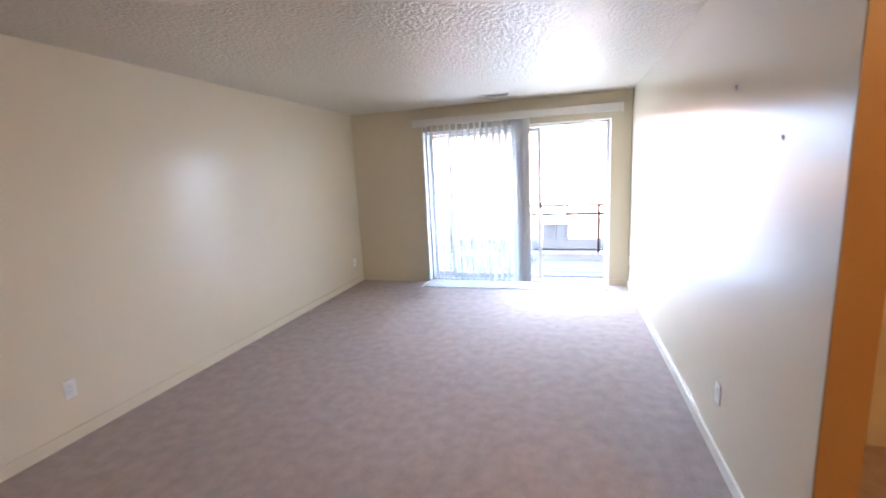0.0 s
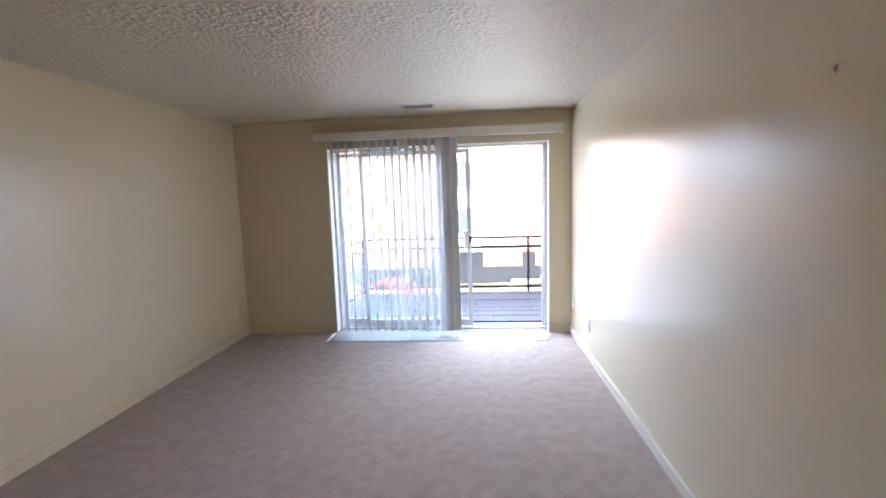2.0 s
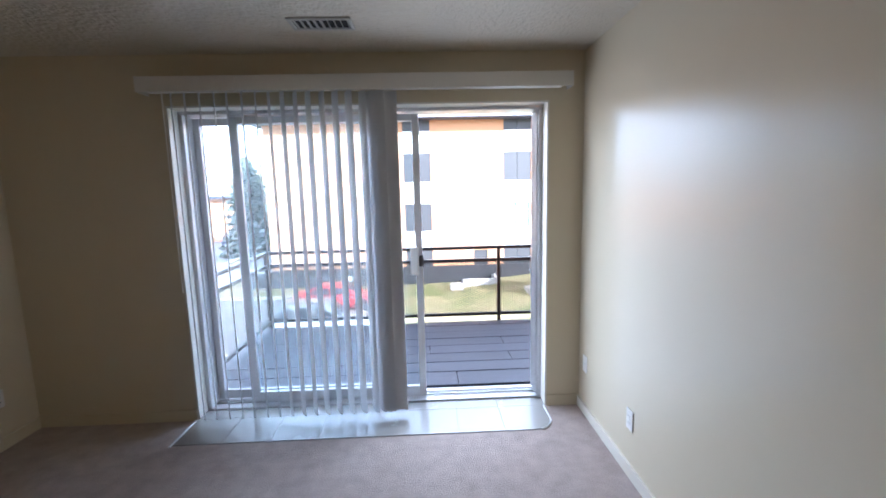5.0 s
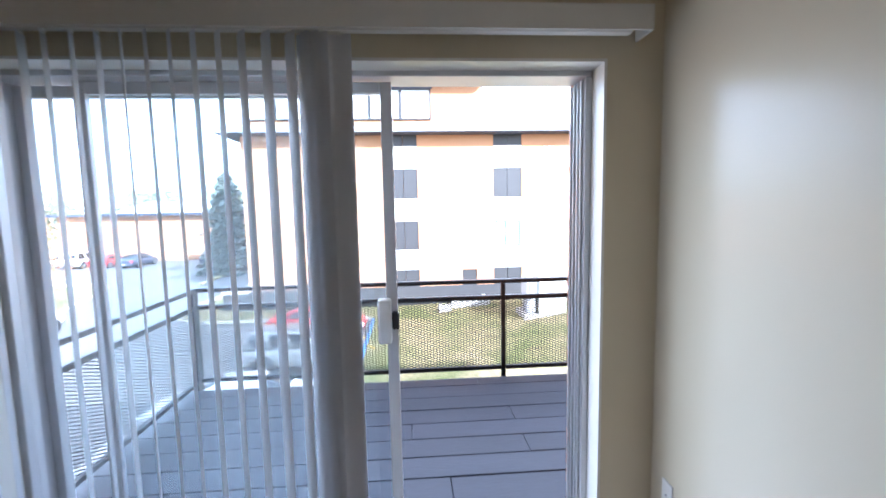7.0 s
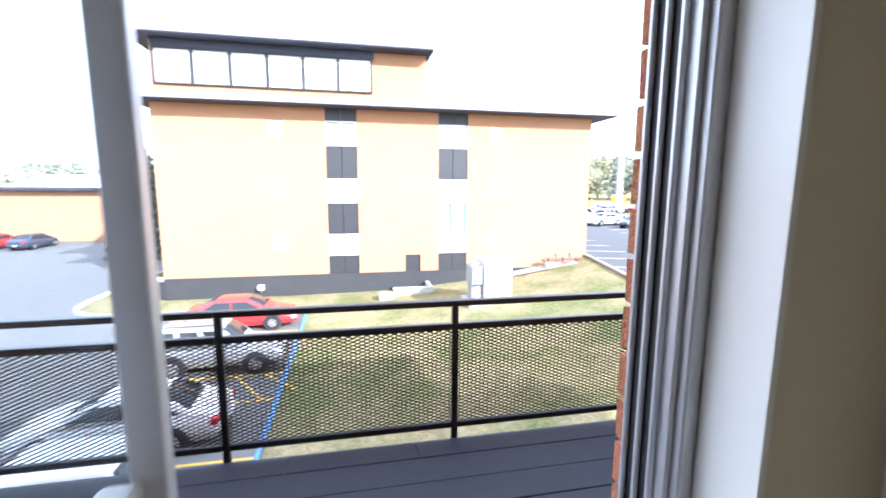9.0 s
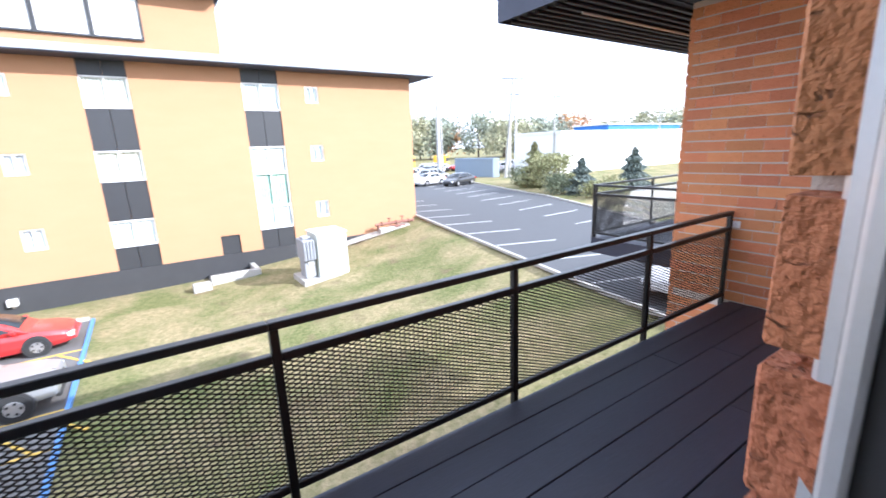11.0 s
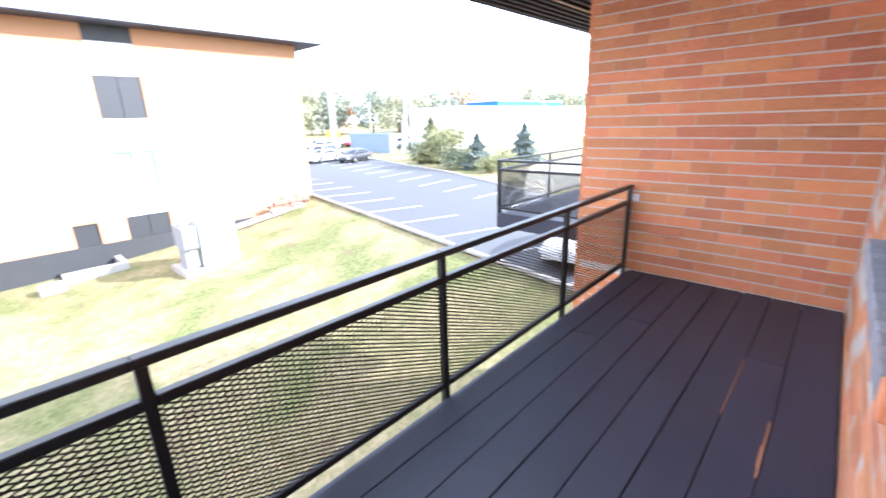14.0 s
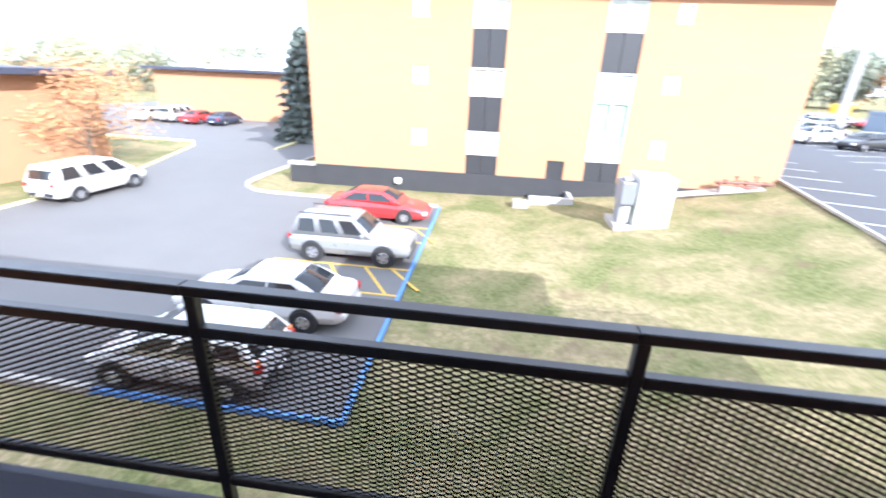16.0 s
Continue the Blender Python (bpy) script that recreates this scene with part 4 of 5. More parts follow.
def loft(sections):
    """Skin a row of closed rings."""
    bm = bmesh.new()
    rings = [[bm.verts.new(p) for p in s] for s in sections]
    for a, b in zip(rings, rings[1:]):
        for i in range(len(a)):
            j = (i + 1) % len(a)
            bm.faces.new((a[i], a[j], b[j], b[i]))
    bm.faces.new(rings[0][::-1]), bm.faces.new(rings[-1])
    bmesh.ops.recalc_face_normals(bm, faces=bm.faces[:])
    return bm


def slab(points, n, t=0.012):
    """A thin pane through the points, thickened along n."""
    bm = bmesh.new()
    n = Vector(n).normalized() * t
    a = [bm.verts.new(p) for p in points]
    b = [bm.verts.new(Vector(p) + n) for p in points]
    bm.faces.new(a[::-1]), bm.faces.new(b)
    for i in range(len(a)):
        j = (i + 1) % len(a)
        bm.faces.new((a[i], a[j], b[j], b[i]))
    bmesh.ops.recalc_face_normals(bm, faces=bm.faces[:])
    return bm


SHAPES = {
    # stations of the lower body (x, half width, bottom, top), cabin foot and roof (x rear, x front), heights, half widths, wheel x, wheel radius
    "sedan": dict(body=[(-2.42, 0.66, 0.40, 0.82), (-2.36, 0.77, 0.30, 0.91), (-2.2, 0.85, 0.25, 0.95), (-1.6, 0.90, 0.22, 0.97), (-0.6, 0.91, 0.20, 0.93), (0.8, 0.91, 0.20, 0.90), (1.3, 0.90, 0.21, 0.87), (1.8, 0.87, 0.22, 0.80), (2.15, 0.81, 0.24, 0.72), (2.35, 0.70, 0.30, 0.64), (2.43, 0.58, 0.36, 0.56)],
                  foot=(-1.95, 1.25), roof=(-0.95, 0.22), z=(0.92, 1.42), w=(0.82, 0.62), wheels=(-1.38, 1.40), r=0.33),
    "suv": dict(body=[(-2.25, 0.78, 0.45, 0.98), (-2.18, 0.88, 0.36, 1.08), (-1.2, 0.92, 0.32, 1.10), (0.5, 0.92, 0.32, 1.08), (1.0, 0.91, 0.32, 1.06), (1.9, 0.88, 0.36, 0.98), (2.2, 0.84, 0.40, 0.90), (2.28, 0.76, 0.46, 0.78)],
                foot=(-2.15, 0.95), roof=(-1.98, 0.25), z=(1.08, 1.74), w=(0.86, 0.70), wheels=(-1.32, 1.36), r=0.38),
    "hatch": dict(body=[(-2.05, 0.74, 0.40, 0.92), (-1.98, 0.83, 0.30, 1.00), (-1.2, 0.89, 0.24, 1.02), (0.5, 0.90, 0.22, 0.99), (1.0, 0.89, 0.22, 0.96), (1.5, 0.86, 0.24, 0.88), (1.85, 0.80, 0.26, 0.78), (2.05, 0.66, 0.34, 0.64)],
                  foot=(-2.0, 1.30), roof=(-1.72, 0.25), z=(0.98, 1.45), w=(0.83, 0.66), wheels=(-1.28, 1.30), r=0.32),
    "van": dict(body=[(-2.5, 0.84, 0.40, 0.98), (-2.42, 0.95, 0.30, 1.06), (-1.2, 0.98, 0.26, 1.06), (0.8, 0.98, 0.26, 1.04), (1.6, 0.95, 0.28, 0.98), (2.3, 0.86, 0.32, 0.82), (2.5, 0.72, 0.40, 0.68)],
                foot=(-2.40, 1.75), roof=(-2.22, 0.75), z=(1.03, 1.76), w=(0.92, 0.76), wheels=(-1.5, 1.55), r=0.34),
}


def car(name, kind, label, colour, m, group="", roof_paint=None):
    s = SHAPES[kind]
    c = thing(name, label, "car", group, at=m)
    ring = lambda x, w, b, t: [(x, w * 0.86, b), (x, w, b + (t - b) * 0.35), (x, w * 0.99, b + (t - b) * 0.72), (x, w * 0.88, t), (x, -w * 0.88, t), (x, -w * 0.99, b + (t - b) * 0.72), (x, -w, b + (t - b) * 0.35), (x, -w * 0.86, b)]
    bm = loft([ring(*q) for q in s["body"]])
    bmesh.ops.bevel(bm, geom=bm.edges[:], offset=0.03, segments=2, profile=0.6, affect="EDGES", clamp_overlap=True)
    body = part("body", bm, colour, c, smooth=True)
    (f0, f1), (r0, r1), (z0, z1), (w0, w1) = s["foot"], s["roof"], s["z"], s["w"]
    z0 -= 0.05
    k = lambda z: (z - z0) / (z1 - 0.05 - z0)
    def side(z):
        return w0 + (w1 + 0.02 - w0) * min(1.0, k(z)) + 0.002
    power = 1.9 if kind == "sedan" else 1.4
    def line(x):
        """Height of the roofline: screens that curve over into a slightly crowned roof."""
        u = min(1.0, max(0.0, (f1 - x) / (f1 - r1 + 0.15)), max(0.0, (x - f0) / (r0 - f0 + 0.15)))
        crown = 1 - ((2 * x - f0 - f1) / (f1 - f0)) ** 2
        return z0 + (z1 - 0.03 - z0) * (1 - (1 - u) ** power) + 0.03 * crown
    n = 22
    rings = []
    for i in range(n + 1):
        x = f0 + (f1 - f0) * (0.5 - 0.5 * math.cos(math.pi * i / n))
        z = max(line(x), z0 + 0.03)
        zs = z0 + (z - z0) * 0.88
        y = side(zs) - 0.002
        rings.append([(x, w0, z0), (x, y, zs), (x, y - 0.035, zs + (z - zs) * 0.6), (x, y - 0.11, z - 0.004), (x, 0, z + 0.012),
                      (x, -y + 0.11, z - 0.004), (x, -y + 0.035, zs + (z - zs) * 0.6), (x, -y, zs), (x, -w0, z0)])
    part("cabin", loft(rings), roof_paint or colour, c, smooth=True)
    za, zb = z0 + 0.12, z1 - 0.12
    def edge(front, z):
        return f1 + (r1 + (f1 - r1) * 0.08 - f1) * k(z) if front else f0 + (f0 + (r0 - f0) * 0.9 - f0) * k(z)
    fa, fb, ra, rb = edge(1, za) - 0.13, edge(1, zb) - 0.10, edge(0, za) + 0.15, edge(0, zb) + 0.12
    cuts, pillar = (2, 0.018) if kind == "sedan" else (3, 0.045)
    for sgn in (1, -1):
        for i in range(cuts):
            u0, u1 = i / cuts + pillar, (i + 1) / cuts - pillar
            pts = [(ra + (fa - ra) * u0, sgn * side(za), za), (ra + (fa - ra) * u1, sgn * side(za), za), (rb + (fb - rb) * u1, sgn * side(zb), zb), (rb + (fb - rb) * u0, sgn * side(zb), zb)]
            part("side_window", slab(pts, (0, sgn, 0.3)), M_CARGLASS, c, "dark tinted side window")
    for front in (1, 0):
        d, e0, e1 = (-1, f1, r1 - 0.05) if front else (1, f0, r0 + 0.05)
        rows = []
        for i in range(7):
            x = e0 + (e1 - e0) * (0.20 + 0.66 * i / 6)
            z = line(x)
            y = side(z0 + (z - z0) * 0.88) - 0.12
            rows.append([(x, y, z - 0.02), (x, y, z + 0.006), (x, 0, z + 0.021), (x, -y, z + 0.006), (x, -y, z - 0.02)])
        part("windscreen" if front else "rear_window", loft(rows), M_CARGLASS, c, "sloping curved glass", smooth=True)
    r = s["r"]
    for x in s["wheels"]:
        for sgn in (1, -1):
            y = sgn * 0.80
            part("wheel_arch", rod(bmesh.new(), (x, sgn * 0.70, r + 0.02), (x, sgn * (0.925 if kind != "van" else 0.985), r + 0.02), r + 0.06, n=24), M_CARTRIM, c, "dark wheel arch")
            w = part("wheel", rod(bmesh.new(), (x, sgn * 0.72, r), (x, sgn * (0.94 if kind != "van" else 1.0), r), r, n=24), M_TYRE, c, "black tyre")
            part("rim", rod(bmesh.new(), (x, sgn * 0.90, r), (x, sgn * (0.948 if kind != "van" else 1.008), r), r * 0.64, r * 0.56, n=16), M_RIM, w, "alloy rim")
            for a in range(5):
                q = a * math.tau / 5
                part("spoke_gap", rod(bmesh.new(), (x + math.cos(q) * r * 0.4, sgn * 0.93, r + math.sin(q) * r * 0.4), (x + math.cos(q) * r * 0.4, sgn * (0.951 if kind != "van" else 1.011), r + math.sin(q) * r * 0.4), r * 0.11, n=8), M_CARTRIM, w)
    B = s["body"]
    for sgn in (1, -1):
        part("headlight", soft_box(B[-2][0] - 0.12, B[-1][0] - 0.02, sgn * 0.62 - 0.17, sgn * 0.62 + 0.17, B[-1][3] - 0.10, B[-1][3] + 0.05, 0.03, 2), M_HEAD, c, "clear headlight")
        if kind == "hatch":
            lens = part("tail_light", soft_box(B[0][0] - 0.01, B[1][0] + 0.12, sgn * 0.72 - 0.09, sgn * 0.72 + 0.09, 0.78, 0.93, 0.03, 2), M_TAIL, c, "tall red tail light")
            part("turn_signal", soft_box(B[0][0] + 0.02, B[1][0] + 0.15, sgn * 0.71 - 0.08, sgn * 0.71 + 0.08, 0.932, 1.03, 0.03, 2), M_AMBER, lens, "orange turn signal")
        else:
            part("tail_light", soft_box(B[0][0] - 0.01, B[1][0] + 0.1, sgn * 0.70 - 0.15, sgn * 0.70 + 0.15, B[0][3] - 0.16, B[0][3] + 0.02, 0.03, 2), M_TAIL, c, "red tail light")
        part("mirror", soft_box(f1 - 0.42, f1 - 0.26, sgn * (w0 + 0.12) - 0.08, sgn * (w0 + 0.12) + 0.08, z0 + 0.06, z0 + 0.20, 0.03, 2), colour, c)
        part("door_seam", boxes((0.0, 0.012, sgn * 0.905 - 0.012, sgn * 0.905 + 0.012, 0.35, 0.85)), M_CARTRIM, c)
    part("bumper", soft_box(B[-1][0] - 0.12, B[-1][0] + 0.03, -0.7, 0.7, 0.33, 0.48, 0.04, 2), colour if kind == "sedan" else M_CARTRIM, c)
    part("bumper", soft_box(B[0][0] - 0.04, B[0][0] + 0.12, -0.72, 0.72, 0.38, 0.56, 0.04, 2), colour if kind == "sedan" else M_CARTRIM, c)
    part("number_plate", boxes((B[0][0] - 0.052, B[0][0] - 0.042, -0.16, 0.16, 0.42, 0.54)), M_WHITEPANEL, c)
    if kind == "suv":
        for sgn in (1, -1):
            part("roof_rail", rod(bmesh.new(), (r0 + 0.15, sgn * 0.6, z1 + 0.05), (r1 - 0.15, sgn * 0.6, z1 + 0.05), 0.02, n=8), M_CARTRIM, c)
        part("grille", boxes((B[-1][0] - 0.005, B[-1][0] + 0.012, -0.4, 0.4, 0.6, 0.76)), M_CARTRIM, c)
    return c


def on(x, y, turn=0, size=1.0):
    return pose(x, y, ground_z(x, y) + 0.031, 0, 0, turn) @ Matrix.Scale(size, 4)


P_WHITE, P_SILVER, P_RED = paint("white_car_paint", (0.64, 0.63, 0.61)), paint("silver_car_paint", (0.29, 0.30, 0.31), 0.3), paint("red_car_paint", (0.50, 0.03, 0.03))
# one silver car in two tones: shade put into the body, sky light into the roof
P_HATCHSHADE = paint("hatch_paint_shaded", (0.38, 0.39, 0.40))
P_HATCHLIT = paint("hatch_paint_skylit", (0.62, 0.64, 0.62))
P_BLACK, P_BLUE = paint("black_car_paint", (0.02, 0.02, 0.022)), paint("dark_blue_car_paint", (0.03, 0.04, 0.07))
car("sedan", "sedan", "white four-door sedan parked in a painted bay", P_WHITE, on(-4.75, 15.45, 180, 0.91))
car("sport_utility_vehicle", "suv", "silver off-road station wagon with roof rails", P_SILVER, on(-3.85, 19.6, 0, 0.9))
car("coupe", "sedan", "bright red low car at the end of the bays", P_RED, on(-4.2, 24.1, 0, 0.92))
car("hatchback", "hatch", "silver hatchback beside the blue kerb, its body painted shaded and its roof sky-lit", P_HATCHSHADE, on(-5.0, 12.9, 180, 0.89), roof_paint=P_HATCHLIT)
car("minivan", "van", "white minivan parked along the drive", P_WHITE, on(-18.6, 24.4, 86, 0.95))
far_cars = [(-39, 53, 90, P_WHITE, "sedan", "white car parked before the low brick house"), (-36, 53.5, 90, P_WHITE, "van", "white van parked before the low brick house"),
            (-33, 53, 90, P_RED, "sedan", "red car parked before the low brick house"), (-30, 53, 90, P_BLUE, "sedan", "dark blue car parked before the low brick house"),
            (-20.5, 52, 60, P_BLUE, "suv", "dark blue car standing by the drive"),
            (28.4, 49.4, 200, P_WHITE, "sedan", "white car at the far end of the upper car park"), (30.4, 46.0, 200, P_BLACK, "sedan", "black car at the far end of the upper car park"),
            (31.6, 53, 20, P_SILVER, "suv", "silver car at the far end of the upper car park"), (29.5, 56.5, 20, P_WHITE, "van", "white van at the far end of the upper car park"),
            (13.8, 11.3, 190, P_WHITE, "sedan", "white car parked under the next balcony"), (14.6, 8.4, 190, P_BLUE, "sedan", "dark car parked under the next balcony")]
for x, y, a, p, kind, label in far_cars:
    car({"sedan": "sedan", "van": "minivan", "suv": "sport_utility_vehicle"}[kind], kind, label, p, on(x, y, a))


# ---------------------------------------------------------------- trees and shrubs
M_BARK = mat("bark", (0.12, 0.09, 0.065), 0.95, var=0.5, scale=8, fine=60, bump=0.8, depth=0.01, stretch=(1, 1, 0.3))


def leaf_mat(name, a, b):
    return mat(name, a, 0.75, var=0.6, scale=1.2, fine=9, bump=0, tint=b, rand="island", rand_var=0.35)


M_LEAF = leaf_mat("leaves_green", (0.15, 0.17, 0.10), (0.10, 0.12, 0.07))
# far leaves: distance haze is put into these paler, greyed colours
M_LEAFFAR = leaf_mat("leaves_hazed_green", (0.27, 0.29, 0.22), (0.20, 0.225, 0.165))
M_LEAFFARY = leaf_mat("leaves_hazed_yellow", (0.36, 0.34, 0.21), (0.25, 0.26, 0.16))
M_LEAFY = leaf_mat("leaves_yellowing", (0.27, 0.26, 0.12), (0.15, 0.17, 0.075))
M_LEAFO = leaf_mat("leaves_autumn", (0.48, 0.25, 0.115), (0.36, 0.22, 0.10))
M_NEEDLE = leaf_mat("needles", (0.17, 0.20, 0.18), (0.10, 0.13, 0.11))


def leaves(points, size, rng, flat_z=0.6):
    """Small bent leaves at the points, as one mesh."""
    verts, faces = [], []
    for p in points:
        n = Vector((rng.gauss(0, 1), rng.gauss(0, 1), rng.gauss(0, flat_z))).normalized()
        u = n.orthogonal().normalized()
        v = n.cross(u)
        s = size * rng.uniform(0.6, 1.4)
        i = len(verts)
        verts += [tuple(p - u * s), tuple(p + v * s * 0.55 + n * s * 0.15), tuple(p + u * s), tuple(p - v * s * 0.55 + n * s * 0.15)]
        faces += [(i, i + 1, i + 2, i + 3)]
    me = bpy.data.meshes.new("crown")
    me.from_pydata(verts, [], faces)
    return me


def tree(name, label, x, y, height, width, material, seed, count=1500, size=0.22, stem=0.28, category="tree", z=None):
    """Tapered trunk with limbs; the crown is made of leaves in uneven clumps round the limb ends."""
    rng = random.Random(seed)
    z = gz(x, y) if z is None else z
    t = thing(name, label, category, at=pose(x, y, z))
    r = max(0.05, height * 0.022)
    rod_bm = rod(bmesh.new(), (0, 0, -0.1), (0.02 * height, 0, height * 0.55), r, r * 0.5, n=8)
    tips = []
    for i in range(9):
        a = i * 2.4 + rng.uniform(-0.4, 0.4)
        h0 = height * rng.uniform(stem, 0.5)
        q = Vector((math.cos(a), math.sin(a), 0)) * width * 0.5 * rng.uniform(0.45, 0.85) + Vector((0, 0, height * rng.uniform(stem + 0.12, 0.9)))
        rod(rod_bm, (0.01 * height, 0, h0), q, r * 0.4, r * 0.12, n=6)
        tips.append(q)
    tips.append(Vector((0, 0, height * 0.92)))
    part("trunk", rod_bm, M_BARK, t)
    pts = []
    spread = [rng.uniform(0.16, 0.27) for _ in tips]
    while len(pts) < count:
        k = rng.randrange(len(tips))
        d = Vector((rng.gauss(0, 1), rng.gauss(0, 1), rng.gauss(0, 0.8))) * spread[k] * width * 0.62
        p = tips[k] + d
        if p.z > height * stem * 0.7 and p.z < height * 1.05:
            pts.append(p)
    me = leaves(pts, size, rng)
    me.materials.append(material)
    crown = new("crown", me)
    crown.parent = t
    return t


def conifer(label, x, y, height, width, seed, count=1600, material=None, full=0.8):
    rng = random.Random(seed)
    t = thing("conifer", label, "tree", at=pose(x, y, gz(x, y)))
    part("trunk", rod(bmesh.new(), (0, 0, -0.1), (0, 0, height * 0.96), height * 0.022, 0.01, n=8), M_BARK, t)
    pts = []
    while len(pts) < count:
        h = 0.05 + 0.95 * rng.random() ** 1.7
        layer = 0.75 + 0.25 * math.cos(h * height * 9)
        a = rng.uniform(0, math.tau)
        rr = (1 - h) ** full * width / 2 * layer * math.sqrt(rng.random()) * (0.85 + 0.3 * noise.noise((math.cos(a) * 1.5, math.sin(a) * 1.5, h * 5 + seed)))
        pts.append(Vector((math.cos(a) * rr, math.sin(a) * rr, h * height - rr * 0.15)))
    me = leaves(pts, 0.13 * max(1, height / 4), rng, 1.2)
    me.materials.append(material or M_NEEDLE)
    c = new("crown", me)
    c.parent = t
    return t


conifer("blue-green young spruce beside the car park", 31.2, 29.4, 3.0, 4.6, 1, 5200)
conifer("blue-green young spruce beside the car park", 36.8, 28.2, 3.7, 5.2, 2, 5200)
conifer("tall dense evergreen beside the block of flats", -17.0, 45.5, 9.4, 7.4, 3, 7500, full=0.5)
conifer("yellow-green pointed evergreen at the car park's edge", 33.4, 37.0, 4.5, 5.6, 4, 5200, M_LEAFY)
tree("shrub", "large loose yellow-green shrub at the car park's edge", 31.6, 33.0, 3.3, 4.2, M_LEAFY, 5, 4200, 0.10, 0.05, "shrub")
tree("shrub", "dark green shrub at the car park's edge", 30.2, 30.9, 1.7, 2.6, M_LEAF, 6, 1800, 0.09, 0.03, "shrub")
tree("shrub", "dark green shrub at the car park's edge", 35.4, 40.6, 1.9, 3.4, M_LEAF, 7, 1600, 0.11, 0.03, "shrub")
tree("shrub", "low yellow-green shrub at the car park's edge", 29.6, 26.6, 1.3, 2.4, M_LEAFY, 8, 1300, 0.09, 0.03, "shrub")
tree("shrub", "low yellow-green shrub at the car park's edge", 32.6, 27.6, 1.5, 2.6, M_LEAFY, 11, 1300, 0.09, 0.03, "shrub")
tree("tree", "small tree in orange autumn leaf before the brick house", -22.6, 28.6, 5.9, 6.2, M_LEAFO, 9, 3200, 0.085, 0.20)
tree("shrub", "round green shrub before the low brick house", -22.5, 56.5, 1.9, 2.2, M_LEAF, 10, 700, 0.14, 0.03, "shrub")
rng = random.Random(21)
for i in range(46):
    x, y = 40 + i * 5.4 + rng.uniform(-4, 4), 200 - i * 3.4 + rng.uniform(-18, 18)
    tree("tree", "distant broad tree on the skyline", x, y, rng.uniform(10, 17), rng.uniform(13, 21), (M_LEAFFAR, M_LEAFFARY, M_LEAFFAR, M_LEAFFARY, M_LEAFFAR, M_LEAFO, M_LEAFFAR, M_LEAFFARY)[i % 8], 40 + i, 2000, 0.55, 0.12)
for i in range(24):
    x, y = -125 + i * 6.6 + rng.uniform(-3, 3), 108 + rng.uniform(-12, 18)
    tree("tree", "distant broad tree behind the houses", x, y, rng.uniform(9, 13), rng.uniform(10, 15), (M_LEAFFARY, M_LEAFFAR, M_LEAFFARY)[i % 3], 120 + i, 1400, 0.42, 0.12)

# ---------------------------------------------------------------- poles and far buildings
M_POLE = mat("weathered_pole", (0.42, 0.41, 0.39), 0.8, var=0.3, scale=3)
def utility_pole(x, y, h, r, arms, label, cat="utility pole", lean=0.0):
    p = thing("utility_pole", label, cat, at=pose(x, y, gz(x, y), 0, 0, -60) @ pose(0, 0, 0, 0, lean, 0))
    part("pole", rod(bmesh.new(), (0, 0, -0.2), (0, 0, h), r, r * 0.7, n=12), M_POLE, p)
    for z, w in arms:
        part("crossarm", boxes((-w, w, -0.06, 0.06, z - 0.07, z + 0.07)), M_PANEL, p, at=pose(0, 0, 0, 0, 0, 20))
    return p
utility_pole(41.6, 50.4, 13.0, 0.24, [(12.8, 1.5), (10.9, 1.1)], "tall grey utility pole with two crossarms", lean=5)
utility_pole(42.4, 50.4, 8.5, 0.22, [], "plain grey steel pole by the road")
utility_pole(33.4, 54.5, 10.4, 0.3, [], "thick pale steel pole by the road")
utility_pole(50.5, 49.8, 11.0, 0.16, [(10.8, 0.9)], "floodlight pole with a lamp bar", "lamp post")
utility_pole(64, 72, 13, 0.3, [], "far pale steel pole above the roofs")
utility_pole(39, 62, 9, 0.15, [], "thin grey pole by the road")
utility_pole(120, 74, 12, 0.2, [(11.8, 0.8)], "far lamp post above the warehouse", "lamp post")

def hall(name, label, x0, x1, y0, y1, z1, wall, roof, lip=0.3):
    """A plain low building with a roof slab."""
    h = thing(name, label, "building")
    z0 = min(ground_z(x0, y0), ground_z(x1, y0)) - 0.3
    part("wall", boxes((x0, x1, y0, y1, z0, z1)), wall, h)
    part("roof", soft_box(x0 - lip, x1 + lip, y0 - lip, y1 + lip, z1 + 0.004, z1 + 0.35, 0.03, 1), roof, h)
    return h
hall("warehouse", "long white warehouse wall beyond the car park", 50.6, 125, 48.5, 58.2, 3.1, M_WHITEWALL, M_WHITEWALL, 0.1)
M_CONTAINER = mat("blue_grey_steel", (0.22, 0.27, 0.33), 0.6, var=0.2, scale=1, stretch=(6, 6, 0.3))
hall("storage_shed", "long blue-grey steel storage container", 41.0, 42.2, 52.4, 61.5, -0.3, M_CONTAINER, M_CONTAINER, 0.02)
M_BLUEROOF = mat("blue_roof", (0.03, 0.16, 0.55), 0.5, var=0.1)
hall("store", "far low store with a bright blue front", 128, 172, 96, 110, 7.2, M_BLUEROOF, M_WHITEWALL, 0.5)
hall("brick_house", "low orange brick house with a dark eave", -42, -24.8, 58, 70, 1.1, M_FARBRICK, M_FASCIA, 0.9)
hall("brick_house", "orange brick house with a dark eave by the drive", -36, -24.2, 12, 31.5, 0.8, M_FARBRICK, M_FASCIA, 0.9)
bm = bmesh.new()
prism(bm, [(57.2, 1.46), (70.8, 1.46), (64, 2.9)], "x", -35, -24.0)
solid("roof", bm, M_WHITEWALL, "pale low gabled roof of the brick house", "roof")
M_BUS = paint("yellow_bus_paint", (0.72, 0.40, 0.03))
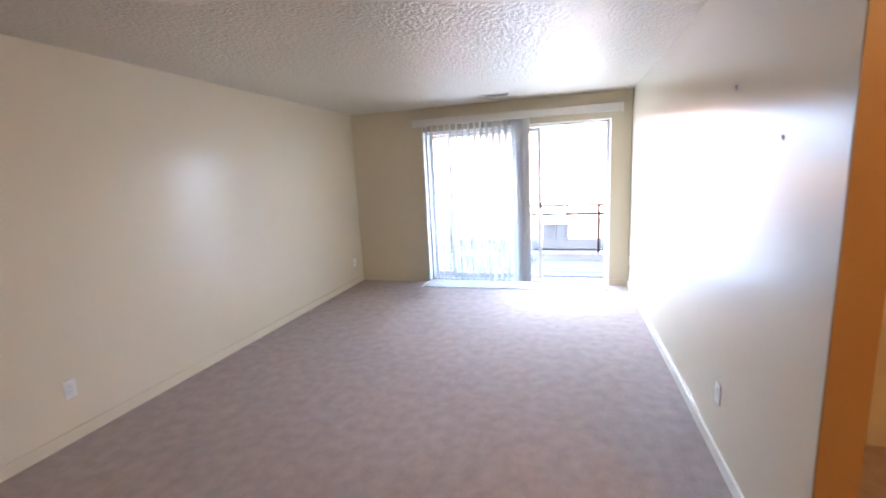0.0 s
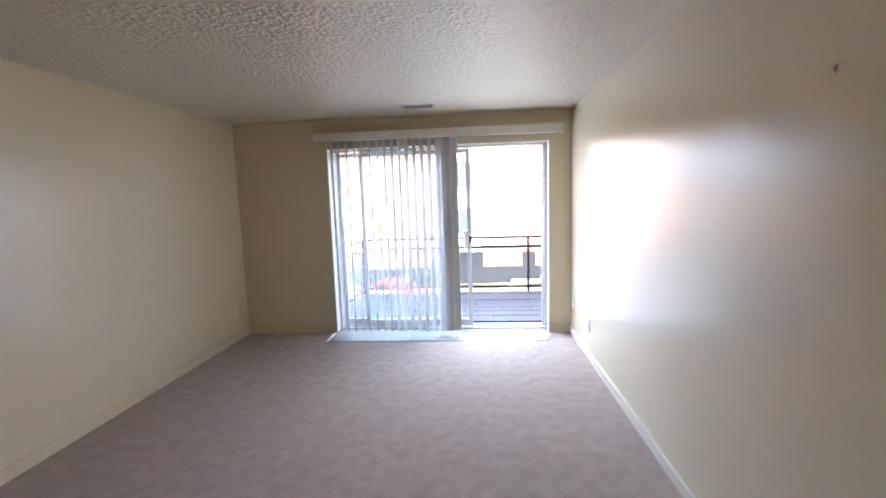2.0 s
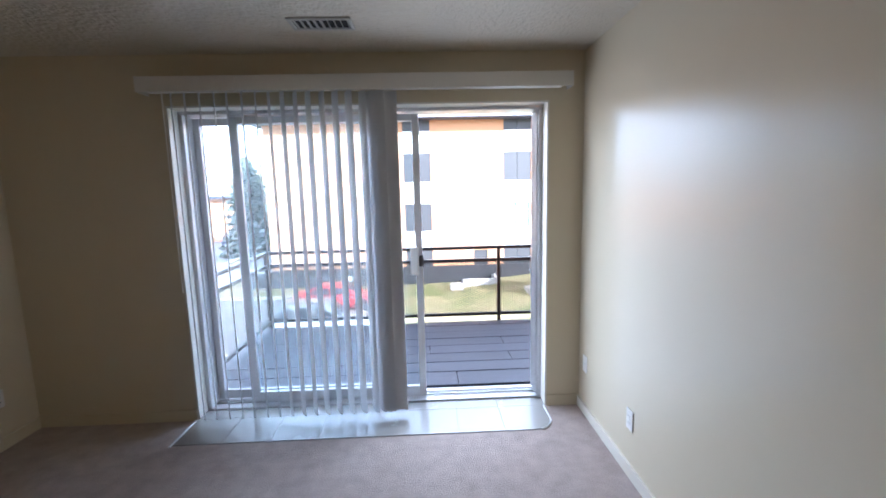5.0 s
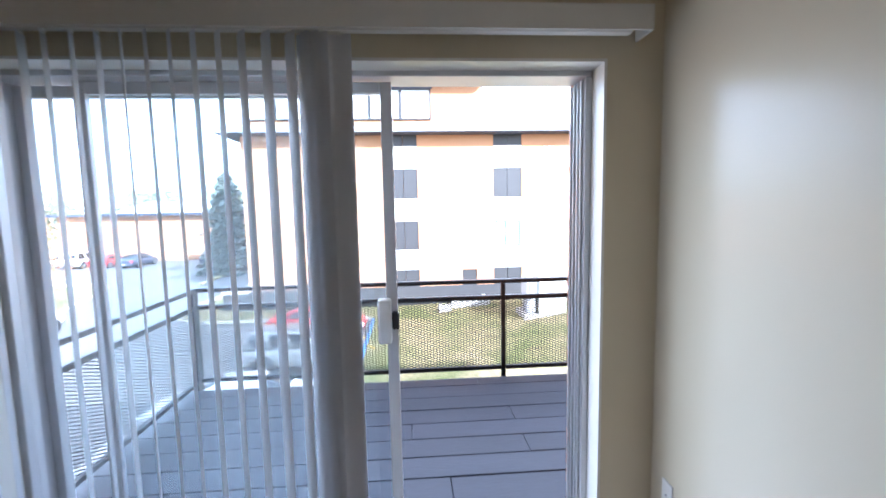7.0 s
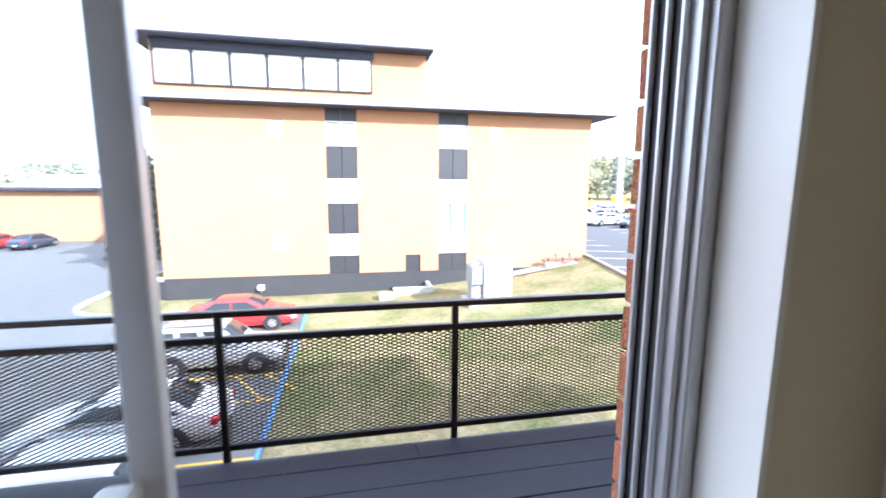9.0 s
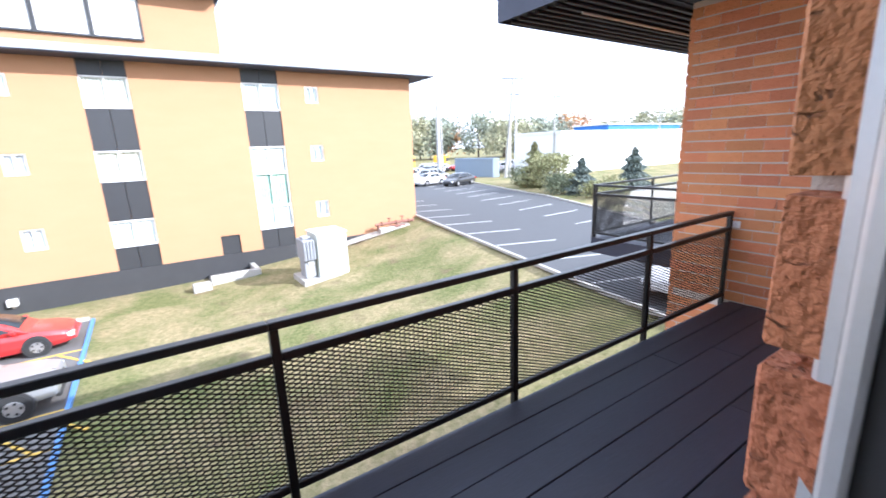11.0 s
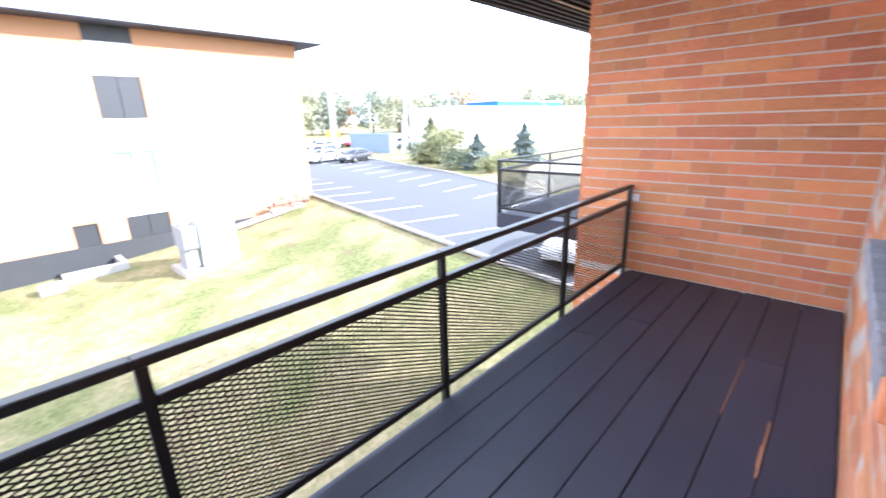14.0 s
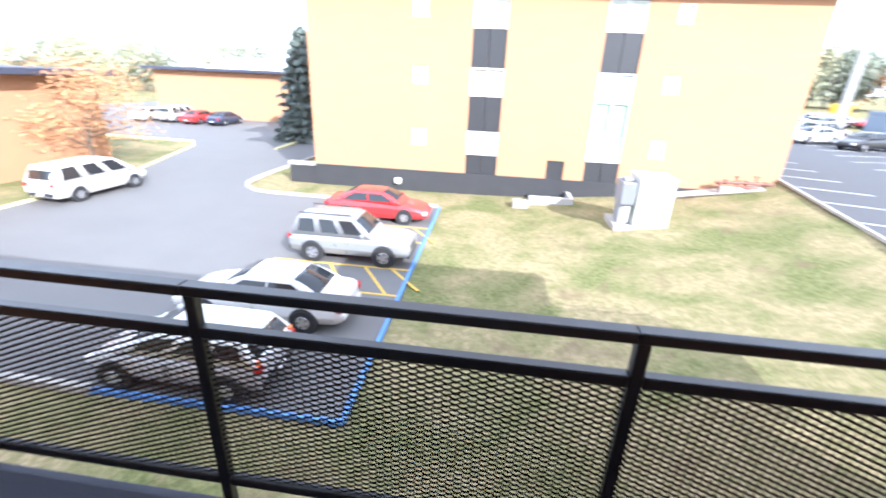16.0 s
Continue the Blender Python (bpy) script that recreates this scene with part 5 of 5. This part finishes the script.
for i, (x, y) in enumerate(((40, 80), (45, 86), (51, 80), (46, 92))):
    b = thing("bus", "far yellow bus in a yard", "bus", "yard buses", at=on(x, y, 20 + 15 * i))
    part("body", soft_box(-4, 4, -1.2, 1.2, 0.5, 2.9, 0.15, 2), M_BUS, b)
    part("window_band", boxes((-3.7, 3.7, -1.215, -1.203, 1.7, 2.4)), M_CARGLASS, b)
    for wx_ in (-2.6, 2.6):
        part("wheel", rod(bmesh.new(), (wx_, -1.22, 0.5), (wx_, 1.22, 0.5), 0.5, n=14), M_TYRE, b)
for i in range(16):
    car("sedan", ("sedan", "suv", "van")[i % 3], "far parked car in a yard", (P_WHITE, P_SILVER, P_WHITE, P_RED, P_BLUE)[i % 5], on(35 + (i % 8) * 3.0, 62 + (i // 8) * 9 + (i * 7) % 5, 30 + i * 11), "yard cars")

# ---------------------------------------------------------------- bricks
COURSE, UNIT, BED, HEAD = 0.1016, 0.305, 0.013, 0.010
rng = random.Random(77)


M_BRICK_DARK = mat("overburnt_brick", (0.56, 0.225, 0.105), 0.8, var=0.6, scale=14, fine=95, bump=1.0, depth=0.016, tint=(0.43, 0.16, 0.075), rand="object", rand_var=0.2)
crack(M_BRICK_DARK)


def brick_mesh(seed, length, material=M_BRICK):
    """One rough brick, face towards +y, origin at the face's lower left corner."""
    r = random.Random(seed)
    bm = boxes((0, length - HEAD, -0.05, 0, 0, COURSE - BED))
    fe = [e for e in bm.edges if all(v.co.y > -0.001 for v in e.verts)]
    bmesh.ops.bevel(bm, geom=fe, offset=0.003, segments=1, affect="EDGES")
    for v in bm.verts:
        v.co += Vector((r.uniform(-1, 1), r.uniform(-1, 1) * 0.6, r.uniform(-1, 1))) * 0.0016
    return mesh_of("brick", bm, material)


FULL, HALF = [brick_mesh(i, UNIT) for i in range(8)], [brick_mesh(50 + i, UNIT / 2) for i in range(3)]
DARK = [brick_mesh(90 + i, UNIT, M_BRICK_DARK) for i in range(3)]


def field(width, z0, z1, skip=None):
    """Running bond over a wall: (u, z, length) of each brick."""
    out = []
    n = int((z1 - z0) / COURSE)
    for k in range(n):
        z = z0 + k * COURSE
        u = 0.0
        if k % 2:
            out.append((0.0, z, UNIT / 2))
            u = UNIT / 2
        while u < width - 0.03:
            L = UNIT if u + UNIT <= width + 0.02 else min(UNIT, width - u)
            out.append((u, z, L))
            u += UNIT
    return [b for b in out if not (skip and skip(b[0], b[0] + b[2], b[1], b[1] + COURSE))]


def lay(parent, m, bricks, grow=0.0, step=0.018):
    for u, z, L in bricks:
        full = L > UNIT * 0.75
        o = new("brick", rng.choice(HALF if not full else DARK if rng.random() < 0.08 else FULL))
        o.parent = parent
        proud = step if rng.random() < 0.04 else rng.uniform(-0.0003, 0.0022)
        sx = (L + grow) / (UNIT if full else UNIT / 2)
        o.matrix_basis = m @ pose(u, proud, z, 0, 0, rng.uniform(-0.25, 0.25)) @ Matrix.Diagonal((sx, 1, 1, 1))


def lay_joined(parent, m, bricks):
    """The bricks farther off, as one mesh."""
    verts, faces = [], []
    for u, z, L in bricks:
        i, d = len(verts), rng.uniform(-0.003, 0.003)
        for y in (-0.05, d):
            for p in ((u, y, z), (u + L - HEAD, y, z), (u + L - HEAD, y, z + COURSE - BED), (u, y, z + COURSE - BED)):
                verts.append(tuple(m @ Vector(p)))
        faces += [(i + 4, i + 7, i + 6, i + 5), (i, i + 4, i + 5, i + 1), (i + 1, i + 5, i + 6, i + 2), (i + 2, i + 6, i + 7, i + 3), (i + 3, i + 7, i + 4, i)]
    me = bpy.data.meshes.new("bricks")
    me.from_pydata(verts, [], faces)
    me.materials.append(M_BRICKS)
    o = new("bricks", me)
    o.parent = parent
    return tagged(o, "joined orange bricks", kind="stuff")


facade, block = bpy.data.objects["wall_facade"], bpy.data.objects["wall_block"]
Z0 = 0.045
# facade beside the door: bricks run along +x, faces towards +y
EAST_X = 1.205
hole = lambda a, b, c, d: b + EAST_X > WX0 - 0.01 and a + EAST_X < WX1 + 0.01 and d > WZ0 - 0.1 and c < WZ1
mirror = Matrix.Translation((EAST_X, YF, 0))
east = field(5.39 - EAST_X, Z0, 2.80, hole)
lay(facade, mirror, [b for b in east if b[0] < 2.3][:300], step=0.004)
lay_joined(facade, mirror, [b for b in east if b[0] >= 2.3])
lay_joined(facade, Matrix.Translation((-9, YF, 0)), field(9 + DX0, -4.7, 2.80))
lay_joined(facade, Matrix.Translation((DX0, YF, 0)), field(5.39 - DX0, -4.7, -0.25))
lay_joined(facade, Matrix.Translation((DX0, YF, 0)), field(EAST_X - DX0, DH + 0.02, 2.80))
# the block's side: faces towards -x
side = Matrix.Translation((5.40, YF + 0.01, 0)) @ pose(0, 0, 0, 0, 0, 90)
lay(block, side, field(7.80 - YF - 0.01, Z0, 2.80)[:300], 0.0065)
lay_joined(block, side, field(7.80 - YF - 0.01, -4.7, Z0 - 0.03))
lay_joined(block, Matrix.Translation((5.402, 7.812, 0)), field(4.2, -4.7, 2.80))
